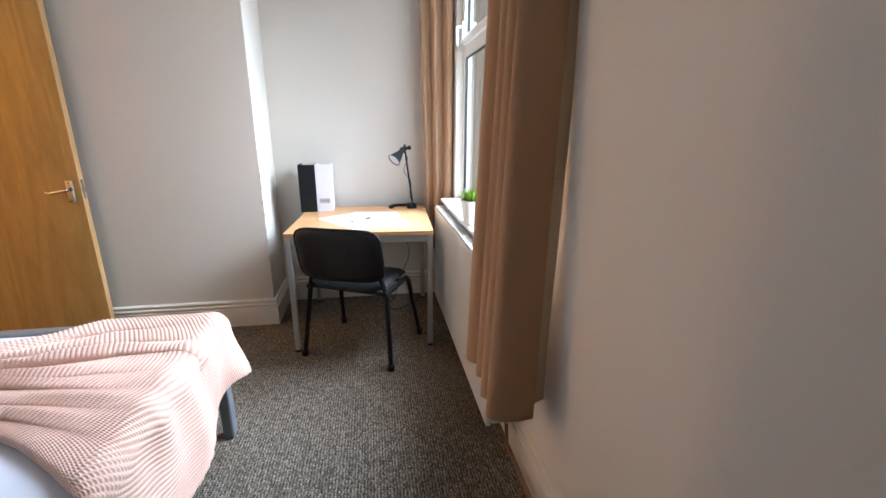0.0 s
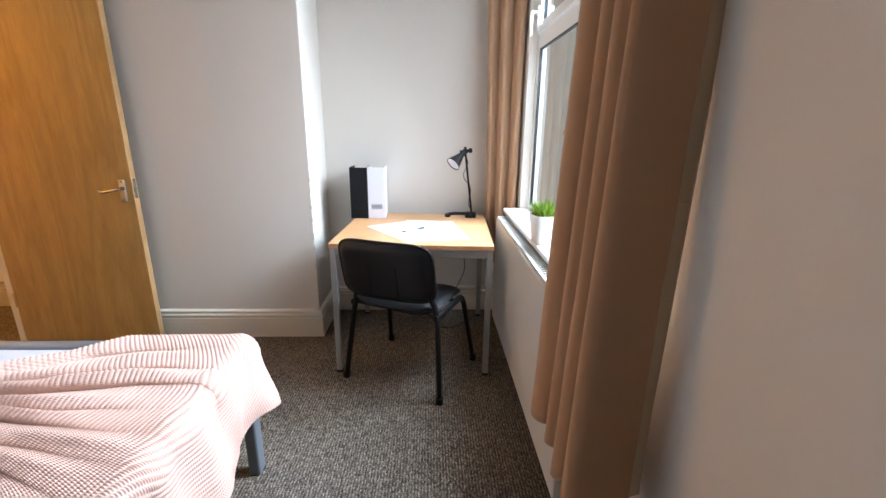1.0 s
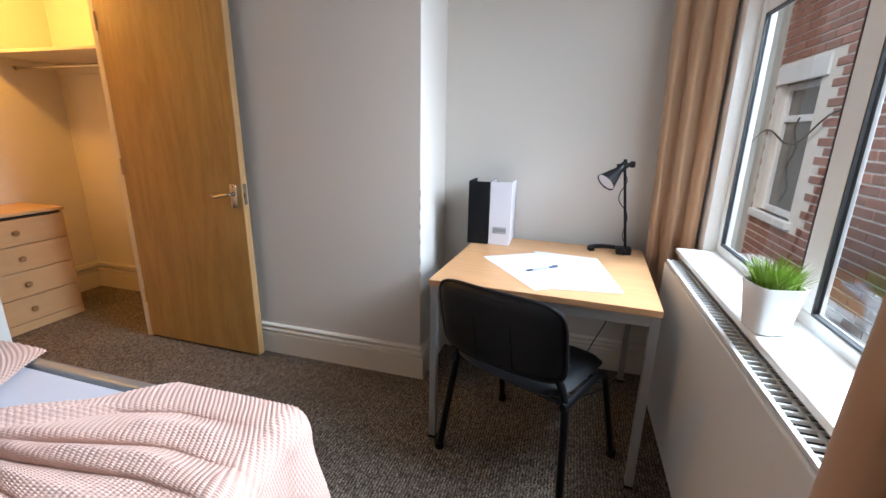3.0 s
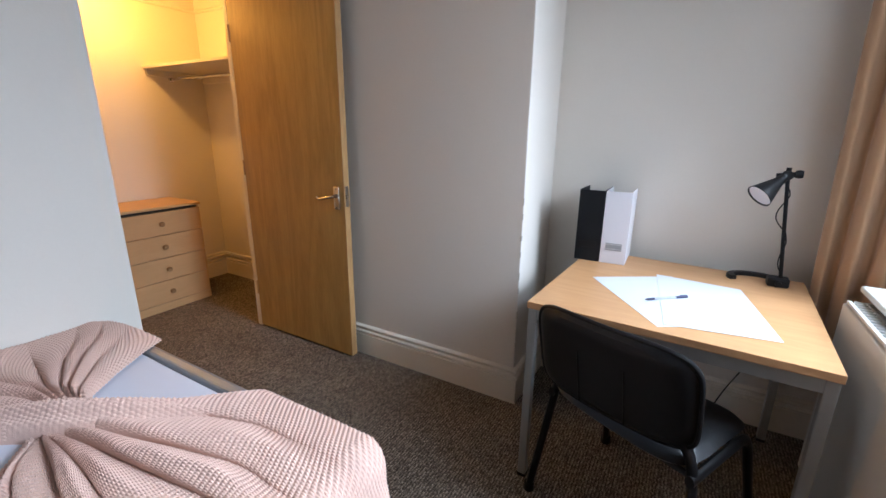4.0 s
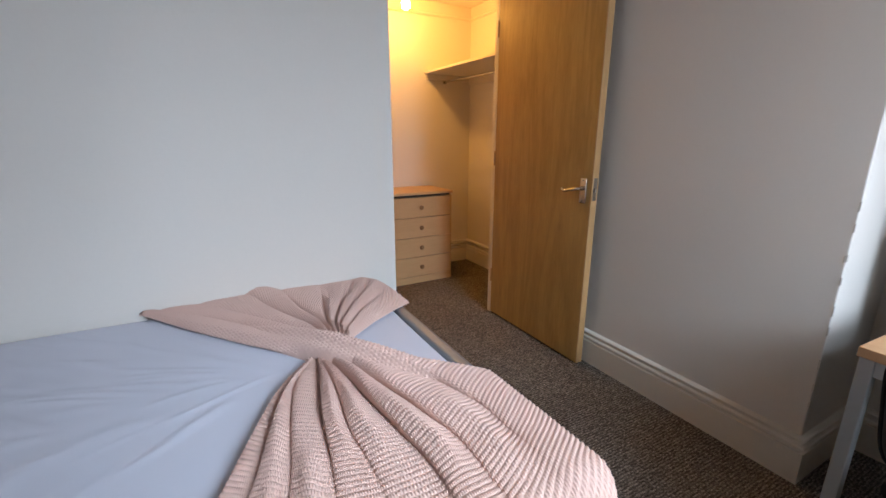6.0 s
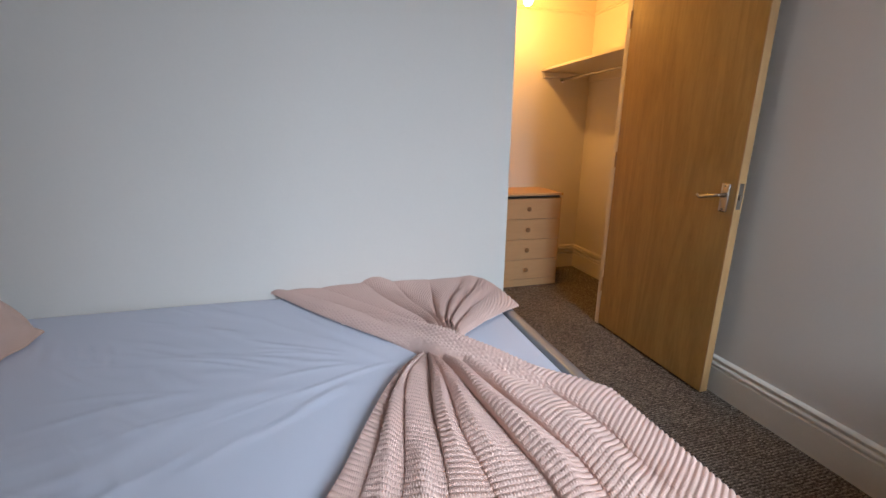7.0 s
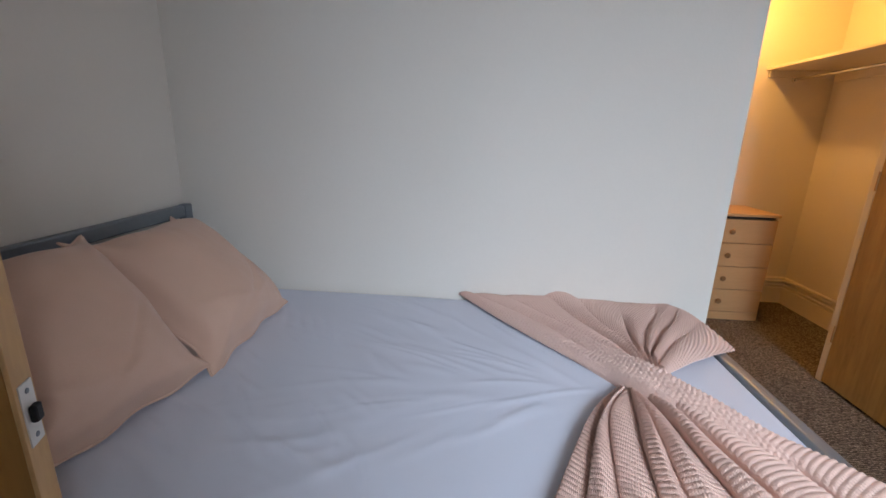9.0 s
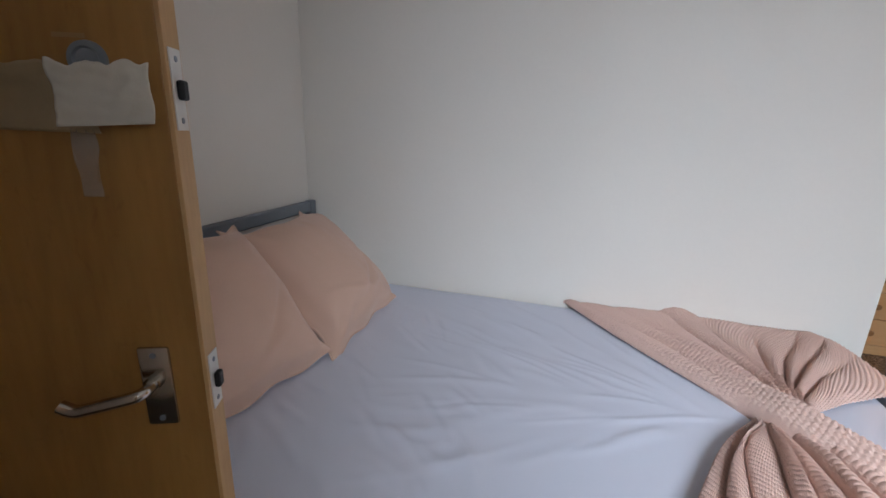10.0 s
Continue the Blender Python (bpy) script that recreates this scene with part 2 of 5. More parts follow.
M_KNIT = mat("pink_knitted_wool", (0.735, 0.502, 0.418), 0.95, vary=0.07, scale=4, grain=0.20, grain_scale=330, bump=0.25, bump_scale=420, spec=0.1, sheen=0.25)
M_POT = mat("white_glazed_pot", (0.78, 0.78, 0.76), 0.25, vary=0.04)
M_GRASS = mat("green_artificial_grass", (0.200, 0.330, 0.020), 0.45, vary=0.6, scale=60, random_tint=0.3)
M_SOIL = mat("dark_soil", (0.03, 0.022, 0.016), 0.9, vary=0.5, scale=80, bump=0.4)
M_BRICK = mat("red_brick", (0.30, 0.125, 0.090), 0.85, vary=0.5, scale=20, grain=0.25, grain_scale=120, bump=0.4, bump_scale=80, random_tint=0.45)
M_MORTAR = mat("pale_mortar", (0.74, 0.71, 0.65), 0.9, vary=0.2, scale=14, bump=0.3)
M_CONCRETE = mat("grey_paving", (0.25, 0.25, 0.24), 0.9, vary=0.3, scale=3, bump=0.3)
M_RENDER = mat("grey_wall_render", (0.40, 0.42, 0.39), 0.9, vary=0.25, scale=5, bump=0.3, bump_scale=30)
M_NWIN = mat("dark_neighbour_glass", (0.10, 0.115, 0.12), 0.15, vary=0.3, scale=3)
M_TAPE = mat("masking_tape_paper", (0.30, 0.215, 0.12), 0.75, vary=0.15, scale=14, grain=0.08, bump=0.35, bump_scale=50)
M_TAPE_WHITE = mat("white_tissue_paper", (0.60, 0.55, 0.46), 0.8, vary=0.10, scale=18, bump=0.4, bump_scale=45)
M_CLEAR_TAPE = mat("yellowed_adhesive_tape", (0.55, 0.47, 0.38), 0.35, vary=0.2, scale=14)
M_CLEAR_TAPE.node_tree.nodes["Principled BSDF"].inputs["Alpha"].default_value = 0.28
M_PLATE = mat("dull_steel_plate", (0.66, 0.64, 0.60), 0.5, 0.25, vary=0.25, scale=40, grain=0.1)
M_BULB = glow("warm_bulb_glow", (1.0, 0.47, 0.080), 1150.0)
M_GLASS = glass_material()

# ---- mesh helpers ----


def finish(name, bm, material, smooth=False):
    me = bpy.data.meshes.new(name)
    bm.normal_update()
    bm.to_mesh(me)
    bm.free()
    me.materials.append(material)
    if smooth:
        for p in me.polygons:
            p.use_smooth = True
        me.set_sharp_from_angle(angle=radians(38))
    return new(name, me)


def part(name, bm, material, parent, label="", smooth=False):
    ob = finish(name, bm, material, smooth)
    ob.parent = parent
    if label:
        ob["label"] = label
    return ob


def empty(name, m, label, category, group="", kind=""):
    ob = new(name)
    ob.matrix_world = m
    ob.empty_display_size = 0.05
    return tagged(ob, label, category, group, kind)


def structure(name, bm, material, label, category, smooth=False):
    return tagged(finish(name, bm, material, smooth), label, category, kind="structure")


def box(x0, x1, y0, y1, z0, z1, bevel=0.0, bm=None, seg=2, m=None):
    one = bmesh.new()
    bmesh.ops.create_cube(one, size=1.0)
    for v in one.verts:
        v.co = Vector(((x0 + x1) / 2 + v.co.x * (x1 - x0), (y0 + y1) / 2 + v.co.y * (y1 - y0), (z0 + z1) / 2 + v.co.z * (z1 - z0)))
    if bevel:
        bmesh.ops.bevel(one, geom=one.edges[:], offset=bevel, segments=seg, affect="EDGES", profile=0.5)
    if m is not None:
        one.transform(m)
    return add(bm, one)


def add(bm, one):
    if bm is None:
        return one
    tmp = bpy.data.meshes.new("tmp")
    one.to_mesh(tmp)
    one.free()
    bm.from_mesh(tmp)
    bpy.data.meshes.remove(tmp)
    return bm


def tube(points, radius, sides=10, bm=None, radii=None, flat=1.0):
    """A round bar along a line of points, with capped ends."""
    bm = bm or bmesh.new()
    pts = [Vector(p) for p in points]
    rings, last = [], None
    for i, p in enumerate(pts):
        d = (pts[min(i + 1, len(pts) - 1)] - pts[max(i - 1, 0)]).normalized()
        ref = last if last else (Vector((0, 0, 1)) if abs(d.z) < 0.9 else Vector((1, 0, 0)))
        side = d.cross(ref)
        side = side.normalized() if side.length > 1e-5 else d.orthogonal().normalized()
        up = side.cross(d).normalized()
        last = up
        r = radii[i] if radii else radius
        rings.append([bm.verts.new(p + (side * math.cos(a) + up * flat * math.sin(a)) * r) for a in [2 * math.pi * k / sides for k in range(sides)]])
    for a, b in zip(rings, rings[1:]):
        for k in range(sides):
            bm.faces.new((a[k], a[(k + 1) % sides], b[(k + 1) % sides], b[k]))
    bm.faces.new(rings[0][::-1])
    bm.faces.new(rings[-1])
    bmesh.ops.recalc_face_normals(bm, faces=bm.faces[:])
    return bm


def bend(points, steps=6, r=0.05):
    """Rounds the corners of a line of points."""
    pts = [Vector(p) for p in points]
    out = [pts[0]]
    for a, b, c in zip(pts, pts[1:], pts[2:]):
        ra = min(r, (a - b).length * 0.49, (c - b).length * 0.49)
        p, q = b + (a - b).normalized() * ra, b + (c - b).normalized() * ra
        for k in range(steps + 1):
            t = k / steps
            out.append(p * (1 - t) ** 2 + b * 2 * t * (1 - t) + q * t * t)
    out.append(pts[-1])
    return out


def lathe(profile, sides=24, bm=None, m=None):
    one = bmesh.new()
    rings = [[one.verts.new((r * math.cos(2 * math.pi * k / sides), r * math.sin(2 * math.pi * k / sides), z)) for k in range(sides)] for r, z in profile]
    for a, b in zip(rings, rings[1:]):
        for k in range(sides):
            one.faces.new((a[k], a[(k + 1) % sides], b[(k + 1) % sides], b[k]))
    one.faces.new(rings[0][::-1])
    one.faces.new(rings[-1])
    if m is not None:
        one.transform(m)
    return add(bm, one)


def sweep(profile, path):
    """A moulding along a line on the floor; the profile gives distance to the left of the line and height."""
    bm = bmesh.new()
    pts = [Vector(p) for p in path]
    cols = []
    for i, p in enumerate(pts):
        ds = []
        if i:
            ds.append((p - pts[i - 1]).normalized())
        if i < len(pts) - 1:
            ds.append((pts[i + 1] - p).normalized())
        ns = [Vector((-d.y, d.x)) for d in ds]
        n = sum(ns, Vector((0, 0)))
        n = n / max(n.dot(ns[0]), 0.2)
        cols.append([bm.verts.new((p.x + n.x * o, p.y + n.y * o, z)) for o, z in profile])
    for a, b in zip(cols, cols[1:]):
        for k in range(len(profile) - 1):
            bm.faces.new((a[k], b[k], b[k + 1], a[k + 1]))
    for c in (cols[0], cols[-1]):
        bm.faces.new(c)
    bmesh.ops.recalc_face_normals(bm, faces=bm.faces[:])
    return bm


def grid_mesh(name, verts, nu, nv, material, parent=None, label="", closed=False):
    """A sheet from an array of nu x nv places."""
    idx = np.arange(nu * nv).reshape(nu, nv)
    f = np.stack([idx[:-1, :-1], idx[1:, :-1], idx[1:, 1:], idx[:-1, 1:]], -1).reshape(-1, 4)
    if closed:
        g = np.stack([idx[-1, :-1], idx[0, :-1], idx[0, 1:], idx[-1, 1:]], -1).reshape(-1, 4)
        f = np.concatenate([f, g])
    me = bpy.data.meshes.new(name)
    me.from_pydata(verts.reshape(-1, 3).tolist(), [], f.tolist())
    me.materials.append(material)
    me.polygons.foreach_set("use_smooth", [True] * len(me.polygons))
    me.update()
    ob = new(name, me)
    ob.parent = parent
    if label:
        ob["label"] = label
    return ob


def smoothstep(a, b, x):
    t = np.clip((x - a) / (b - a), 0, 1)
    return t * t * (3 - 2 * t)


def wrinkle(x, y, seed, octaves=4, freq=1.0):
    """Smooth noise on arrays, from summed sines."""
    rng = np.random.RandomState(seed)
    out = np.zeros_like(x)
    amp = 1.0
    for o in range(octaves):
        for _ in range(4):
            a = rng.uniform(0, 2 * math.pi)
            k = freq * 2**o * rng.uniform(0.7, 1.4)
            out += amp * np.sin(k * (x * math.cos(a) + y * math.sin(a)) + rng.uniform(0, 6.28)) / 4
        amp *= 0.5
    return out


def polyline(pts, s):
    pts = np.array(pts, float)
    d = np.r_[0, np.cumsum(np.linalg.norm(np.diff(pts, axis=0), axis=1))]
    return np.stack([np.interp(s * d[-1], d, pts[:, k]) for k in range(pts.shape[1])], -1)


def rounded(pts, s, soft=0.05):
    """A line of points with its corners softened."""
    out = 0
    ks = np.linspace(-soft, soft, 9)
    for k in ks:
        out = out + polyline(pts, np.clip(s + k * np.minimum(1, np.minimum(s, 1 - s) / soft), 0, 1))
    return out / len(ks)


# ---- the room ----
WX, YB, HY, BX = 1.39, 3.80, 0.20, -1.16
CHX0, CHX1, CHY = -1.62, 0.152, 3.385
CLX, CLY, CEIL, CLCEIL = -2.83, 3.87, 2.55, 2.26
WY0, WY1, WZ0, WZ1 = 1.84, 3.405, 0.805, 2.20
DX0, DX1, DTOP = 0.42, 1.22, 2.02

structure("floor", box(-2.95, 1.60, -1.5, 3.99, -0.12, 0.0), M_CARPET, "brown and grey flecked loop pile carpet", "carpet")
bm = box(WX, 1.49, HY - 0.12, WY0, 0, CEIL)
box(WX, 1.49, WY1, 3.95, 0, CEIL, bm=bm)
box(WX, 1.49, WY0, WY1, 0, WZ0, bm=bm)
box(WX, 1.49, WY0, WY1, WZ1, CEIL, bm=bm)
structure("wall_window", bm, M_WALL, "plain painted wall with a window opening", "wall")
structure("wall_alcove", box(CHX1, WX, YB, YB + 0.15, 0, CEIL), M_WALL, "off-white painted alcove wall behind the desk", "wall")
bm = box(CHX0, CHX1, CHY, 3.95, 0, CEIL, 0.004)
structure("wall_chimney_breast", bm, M_WALL, "off-white painted chimney breast with a scuffed corner", "wall")
chim = bpy.data.objects["wall_chimney_breast"]
M_CHIP = mat("bare_plaster", (0.62, 0.57, 0.50), 0.95, vary=0.3, scale=60, bump=0.4, bump_scale=120)
rng = random.Random(9)
for k in range(9):
    z = 0.30 + k * 0.085 + rng.uniform(-0.03, 0.03)
    h, d = rng.uniform(0.012, 0.035), rng.uniform(0.004, 0.010)
    bm = box(CHX1 - d, CHX1 + 0.0012, CHY - 0.0012, CHY + d, z, z + h, 0.0008)
    for v in bm.verts:
        v.co.z += 0.5 * (v.co.x - CHX1) + rng.uniform(-0.002, 0.002)
    part("paint_chip", bm, M_CHIP, chim, "chipped plaster on the corner")
structure("wall_bed", box(BX - 0.108, BX, HY - 0.02, 2.41, 0, CEIL, 0.006), M_WALL, "pale painted partition wall beside the bed", "wall")
bm = box(BX - 0.11, DX0 - 0.03, HY - 0.12, HY, 0, CEIL)
box(DX1 + 0.03, WX, HY - 0.12, HY, 0, CEIL, bm=bm)
box(DX0 - 0.03, DX1 + 0.03, HY - 0.12, HY, DTOP + 0.03, CEIL, bm=bm)
structure("wall_head", bm, M_WALL, "painted wall behind the headboard with the room's doorway", "wall")
structure("wall_closet_back", box(CLX - 0.12, CLX, 1.9, CLY + 0.12, 0, CEIL), M_WALL, "painted back wall of the closet", "wall")
structure("wall_closet_side", box(CLX, CHX0, CLY, CLY + 0.12, 0, CEIL), M_WALL, "painted side wall of the closet", "wall")
structure("wall_closet_end", box(CLX, BX - 0.11, 1.78, 1.90, 0, CEIL), M_WALL, "painted end wall of the closet", "wall")
structure("wall_hall", box(DX0 - 0.6, WX + 0.2, -1.5, -1.4, 0, CEIL), M_WALL, "plain painted hallway wall", "wall")
bm = box(DX0 - 0.6, DX0 - 0.5, -1.4, HY - 0.12, 0, CEIL)
structure("wall_hall_side", bm, M_WALL, "plain painted hallway side wall", "wall")
structure("wall_hall_end", box(WX + 0.08, WX + 0.2, -1.4, HY - 0.12, 0, CEIL), M_WALL, "plain painted hallway end wall", "wall")
structure("ceiling", box(BX - 0.11, WX + 0.2, -1.5, 3.95, CEIL, CEIL + 0.1), M_CEIL, "plain white ceiling", "ceiling")
structure("ceiling_closet", box(CLX, BX - 0.11, 1.9, CLY, CLCEIL, CLCEIL + 0.08), M_CEIL, "low painted closet ceiling", "ceiling")
bm = box(CHX0, BX - 0.11, 2.41, CHY, DTOP + 0.06, CLCEIL)
box(BX - 0.11, BX, 2.41, CHY, DTOP + 0.06, CEIL, bm=bm)
structure("lintel_closet", bm, M_WALL, "painted wall above the closet opening", "wall")

SKIRT = [(0.0, 0.0), (0.022, 0.0), (0.022, 0.124), (0.0125, 0.127), (0.0125, 0.133), (0.021, 0.138), (0.0225, 0.143), (0.020, 0.149), (0.010, 0.153), (0.009, 0.159), (0.0155, 0.164), (0.017, 0.170), (0.014, 0.176), (0.006, 0.180), (0.0, 0.182)]
structure("baseboard", sweep(SKIRT, [(WX, HY), (WX, YB), (CHX1, YB), (CHX1, CHY), (CHX0 + 0.03, CHY)]), M_TRIM, "cream gloss moulded skirting board", "skirting board", True)
structure("baseboard_closet", sweep(SKIRT, [(CHX0, CLY), (CLX, CLY), (CLX, 1.9)]), M_TRIM, "cream moulded skirting board in the closet", "skirting board", True)
structure("baseboard_bed", sweep(SKIRT, [(BX, 2.41), (BX, HY), (DX0 - 0.06, HY)]), M_TRIM, "cream moulded skirting board", "skirting board", True)
RAILP = [(0.0, 2.150), (0.010, 2.152), (0.016, 2.162), (0.010, 2.172), (0.0, 2.176)]
structure("picture_rail", sweep(RAILP, [(CHX0, CLY), (CLX, CLY), (CLX, 1.9)]), M_WALL, "painted-over picture rail in the closet", "picture rail", True)
bm = box(CHX0 - 0.035, CHX0 + 0.004, 3.30, CHY + 0.004, 0, DTOP + 0.06, 0.004)
structure("trim_closet_jamb", bm, M_TRIM, "cream painted closet door lining", "door lining")
bm = box(DX0 - 0.03, DX0, HY - 0.125, HY + 0.005, 0, DTOP + 0.03, 0.003)
box(DX1, DX1 + 0.03, HY - 0.125, HY + 0.005, 0, DTOP + 0.03, 0.003, bm=bm)
box(DX0, DX1, HY - 0.125, HY + 0.005, DTOP, DTOP + 0.03, 0.003, bm=bm)
structure("trim_doorway", bm, M_TRIM, "cream painted doorway lining", "door lining")

# ---- window ----
FX = 1.437
win = empty("window_1", pose(0, 0, 0), "white plastic framed window with a top opening light", "window", kind="structure")
bm = box(FX, FX + 0.036, WY1 - 0.037, WY1, WZ0 + 0.02, WZ1, 0.004)
box(FX, FX + 0.036, WY0, WY0 + 0.05, WZ0 + 0.02, WZ1, 0.004, bm=bm)
box(FX, FX + 0.036, WY0 + 0.05, WY1 - 0.037, WZ0 + 0.02, WZ0 + 0.058, 0.004, bm=bm)
box(FX, FX + 0.036, WY0 + 0.05, WY1 - 0.037, WZ1 - 0.05, WZ1, 0.004, bm=bm)
part("window_frame", bm, M_UPVC, win)
MY0, MY1, TZ0, TZ1 = 2.655, 2.745, 1.705, 1.775
part("mullion", box(FX + 0.002, FX + 0.034, MY0, MY1, WZ0 + 0.058, WZ1 - 0.05, 0.004), M_UPVC, win)
part("transom", box(FX + 0.001, FX + 0.035, MY1, WY1 - 0.037, TZ0, TZ1, 0.004), M_UPVC, win)


def light(y0, y1, z0, z1, sash):
    """A pane with its seal, and a sash where it opens."""
    if sash:
        s = 0.045
        bm = box(FX - 0.018, FX + 0.03, y0, y0 + s, z0, z1, 0.005)
        box(FX - 0.018, FX + 0.03, y1 - s, y1, z0, z1, 0.005, bm=bm)
        box(FX - 0.018, FX + 0.03, y0 + s, y1 - s, z0, z0 + s, 0.005, bm=bm)
        box(FX - 0.018, FX + 0.03, y0 + s, y1 - s, z1 - s, z1, 0.005, bm=bm)
        sash_ob = part("sash", bm, M_UPVC, win)
        y0, y1, z0, z1 = y0 + s, y1 - s, z0 + s, z1 - s
    g = 0.006
    bm = box(FX + 0.002, FX + 0.02, y0, y0 + g, z0, z1)
    box(FX + 0.002, FX + 0.02, y1 - g, y1, z0, z1, bm=bm)
    box(FX + 0.002, FX + 0.02, y0 + g, y1 - g, z0, z0 + g, bm=bm)
    box(FX + 0.002, FX + 0.02, y0 + g, y1 - g, z1 - g, z1, bm=bm)
    part("seal", bm, M_SEAL, win, "black rubber seal")
    pane = part("pane", box(FX + 0.010, FX + 0.014, y0 + g, y1 - g, z0 + g, z1 - g), M_GLASS, win, "clear glass pane")
    pane.visible_shadow = False


light(MY1, WY1 - 0.037, WZ0 + 0.058, TZ0, False)
light(MY1, WY1 - 0.037, TZ1, WZ1 - 0.05, True)
light(WY0 + 0.05, MY0, WZ0 + 0.058, WZ1 - 0.05, False)
bm = box(FX - 0.032, FX - 0.018, 3.312, 3.338, 1.78, 1.90, 0.004)
tube(bend([(FX - 0.03, 3.325, 1.87), (FX - 0.065, 3.325, 1.87), (FX - 0.062, 3.318, 1.76)], 5, 0.02), 0.009, 8, bm=bm)
part("window_handle", bm, M_UPVC, win, "white lever handle", True)
bm = box(1.288, FX + 0.01, WY0, WY1 - 0.002, WZ0 + 0.003, WZ0 + 0.025, 0.006)
part("window_sill", bm, M_SILL, win, "white gloss painted sill board")

# ---- radiator ----
rad = empty("radiator", pose(1.24, 2.70, 0.16), "white enamelled panel radiator below the window sill", "radiator")
RY0, RY1, RH = -0.76, 0.64, 0.635
part("front_panel", box(0, 0.022, RY0, RY1, 0, RH - 0.012, 0.006), M_RAD, rad)
part("back_panel", box(0.085, 0.105, RY0, RY1, 0, RH - 0.012, 0.006), M_RAD, rad)
bm = box(0.024, 0.083, RY1 - 0.012, RY1 - 0.002, 0.01, RH - 0.002, 0.002)
part("end_cover", bm, M_RAD, rad)
part("end_cover", box(0.024, 0.083, RY0 + 0.002, RY0 + 0.012, 0.01, RH - 0.002, 0.002), M_RAD, rad)
bm = box(0.006, 0.016, RY0 + 0.012, RY1 - 0.012, RH - 0.008, RH)
box(0.089, 0.099, RY0 + 0.012, RY1 - 0.012, RH - 0.008, RH, bm=bm)
box(0.050, 0.055, RY0 + 0.012, RY1 - 0.012, RH - 0.007, RH - 0.001, bm=bm)
y = RY0 + 0.02
while y < RY1 - 0.02:
    box(0.016, 0.089, y, y + 0.006, RH - 0.0075, RH - 0.0005, bm=bm)
    y += 0.024
part("top_grille", bm, M_RAD, rad, "white slotted top grille")
# one solid block; its near-black colour stands for shade inside the radiator
part("fins", box(0.03, 0.077, RY0 + 0.03, RY1 - 0.03, 0.02, RH - 0.011), M_GAP_SHADE, rad, "convector fins as one block, shade put into its dark colour")
for y in (-0.5, 0.4):
    part("bracket", tube([(0.10, y, 0.5), (WX - 1.243, y, 0.5)], 0.012), M_RAD, rad)
pipe = tube(bend([(1.34, 0.30, 0.045), (1.34, 1.90, 0.045), (1.335, 1.95, 0.045), (1.335, 1.98, 0.20)], 5, 0.03), 0.008, 8)
tagged(finish("heating_pipe", pipe, mat("aged_copper_pipe", (0.30, 0.17, 0.10), 0.45, 0.6, vary=0.4, scale=20), True), "dull copper heating pipe along the skirting", "pipe")

# ---- curtains ----


def curtain(name, top, bottom, z0, z1, seed, label):
    """A gathered cloth hung between two plan lines of folds, with slack creases and an uneven hem."""
    cur = empty(name, pose(0, 0, 0), label, "curtain", "window curtains")
    nu, nv = 420, 90
    u = np.linspace(0, 1, nu)[:, None] * np.ones((1, nv))
    v = np.linspace(0, 1, nv)[None, :] * np.ones((nu, 1))
    k = np.linspace(0, 1, len(top))
    at = np.linspace(0, 1, nu)
    soft = 0.50 / len(top)

    def line(pts):
        pts = np.array(pts, float)
        out = 0
        for d in np.linspace(-soft, soft, 9):
            out = out + np.stack([np.interp(at + d, k, pts[:, j]) for j in range(2)], -1)
        return out / 9

    a, b = line(top)[:, None, :], line(bottom)[:, None, :]
    p = a * (1 - v[..., None]) + b * v[..., None]
    t = np.gradient(p, axis=0)
    n = np.stack([-t[..., 1], t[..., 0]], -1) / (np.linalg.norm(t, axis=-1, keepdims=True) + 1e-9)
    slack = 0.0035 * wrinkle(u * 9, v * 3.5, seed, 4, 1.6) + 0.0016 * wrinkle(u * 40, v * 3, seed + 5, 2, 1.0)
    p = p + n * slack[..., None]
    z = z1 + (z0 - z1) * v + 0.006 * np.sin(u * 15 + seed) * v
    cloth = grid_mesh("cloth", np.concatenate([p, z[..., None]], -1), nu, nv, M_CURTAIN, cur)
    so = cloth.modifiers.new("thickness", "SOLIDIFY")
    so.thickness, so.offset = 0.003, 0
    return cur


near = curtain("curtain",
               [(1.375, 2.100), (1.300, 2.110), (1.250, 2.060), (1.258, 1.995), (1.335, 1.985), (1.335, 1.965), (1.268, 1.945), (1.262, 1.910), (1.332, 1.895), (1.332, 1.875),
                (1.265, 1.855), (1.258, 1.825), (1.325, 1.810), (1.325, 1.795), (1.268, 1.785), (1.262, 1.772), (1.290, 1.758), (1.335, 1.755), (1.389, 1.757)],
               [(1.290, 2.110), (1.215, 2.105), (1.178, 2.060), (1.186, 1.990), (1.268, 1.968), (1.268, 1.948), (1.192, 1.925), (1.185, 1.885), (1.258, 1.863), (1.258, 1.840),
                (1.180, 1.815), (1.170, 1.765), (1.246, 1.738), (1.248, 1.718), (1.172, 1.700), (1.160, 1.672), (1.190, 1.648), (1.250, 1.642), (1.318, 1.648)],
               0.42, 2.36, 3, "brown cloth curtain gathered beside the window")
w_ = np.linspace(0, 1, 12)[:, None] * np.ones((1, 60))
v_ = np.linspace(0, 1, 60)[None, :] * np.ones((12, 1))
edge_x = (1.345 - 0.060 * v_) * (1 - w_) + (1.389 - 0.034 * smoothstep(0.45, 1.0, v_)) * w_
edge_y = 1.775 - 0.100 * v_ - 0.006 * np.sin(2.2 * w_ + 2 * v_) + 0.004 * wrinkle(w_ * 2, v_ * 6, 6, 2, 1.5)
lin = grid_mesh("lining", np.stack([edge_x, edge_y, 2.36 - 1.915 * v_ + 0.012 * w_ * v_], -1), 12, 60, M_LINING, near, "cream lining at the edge")
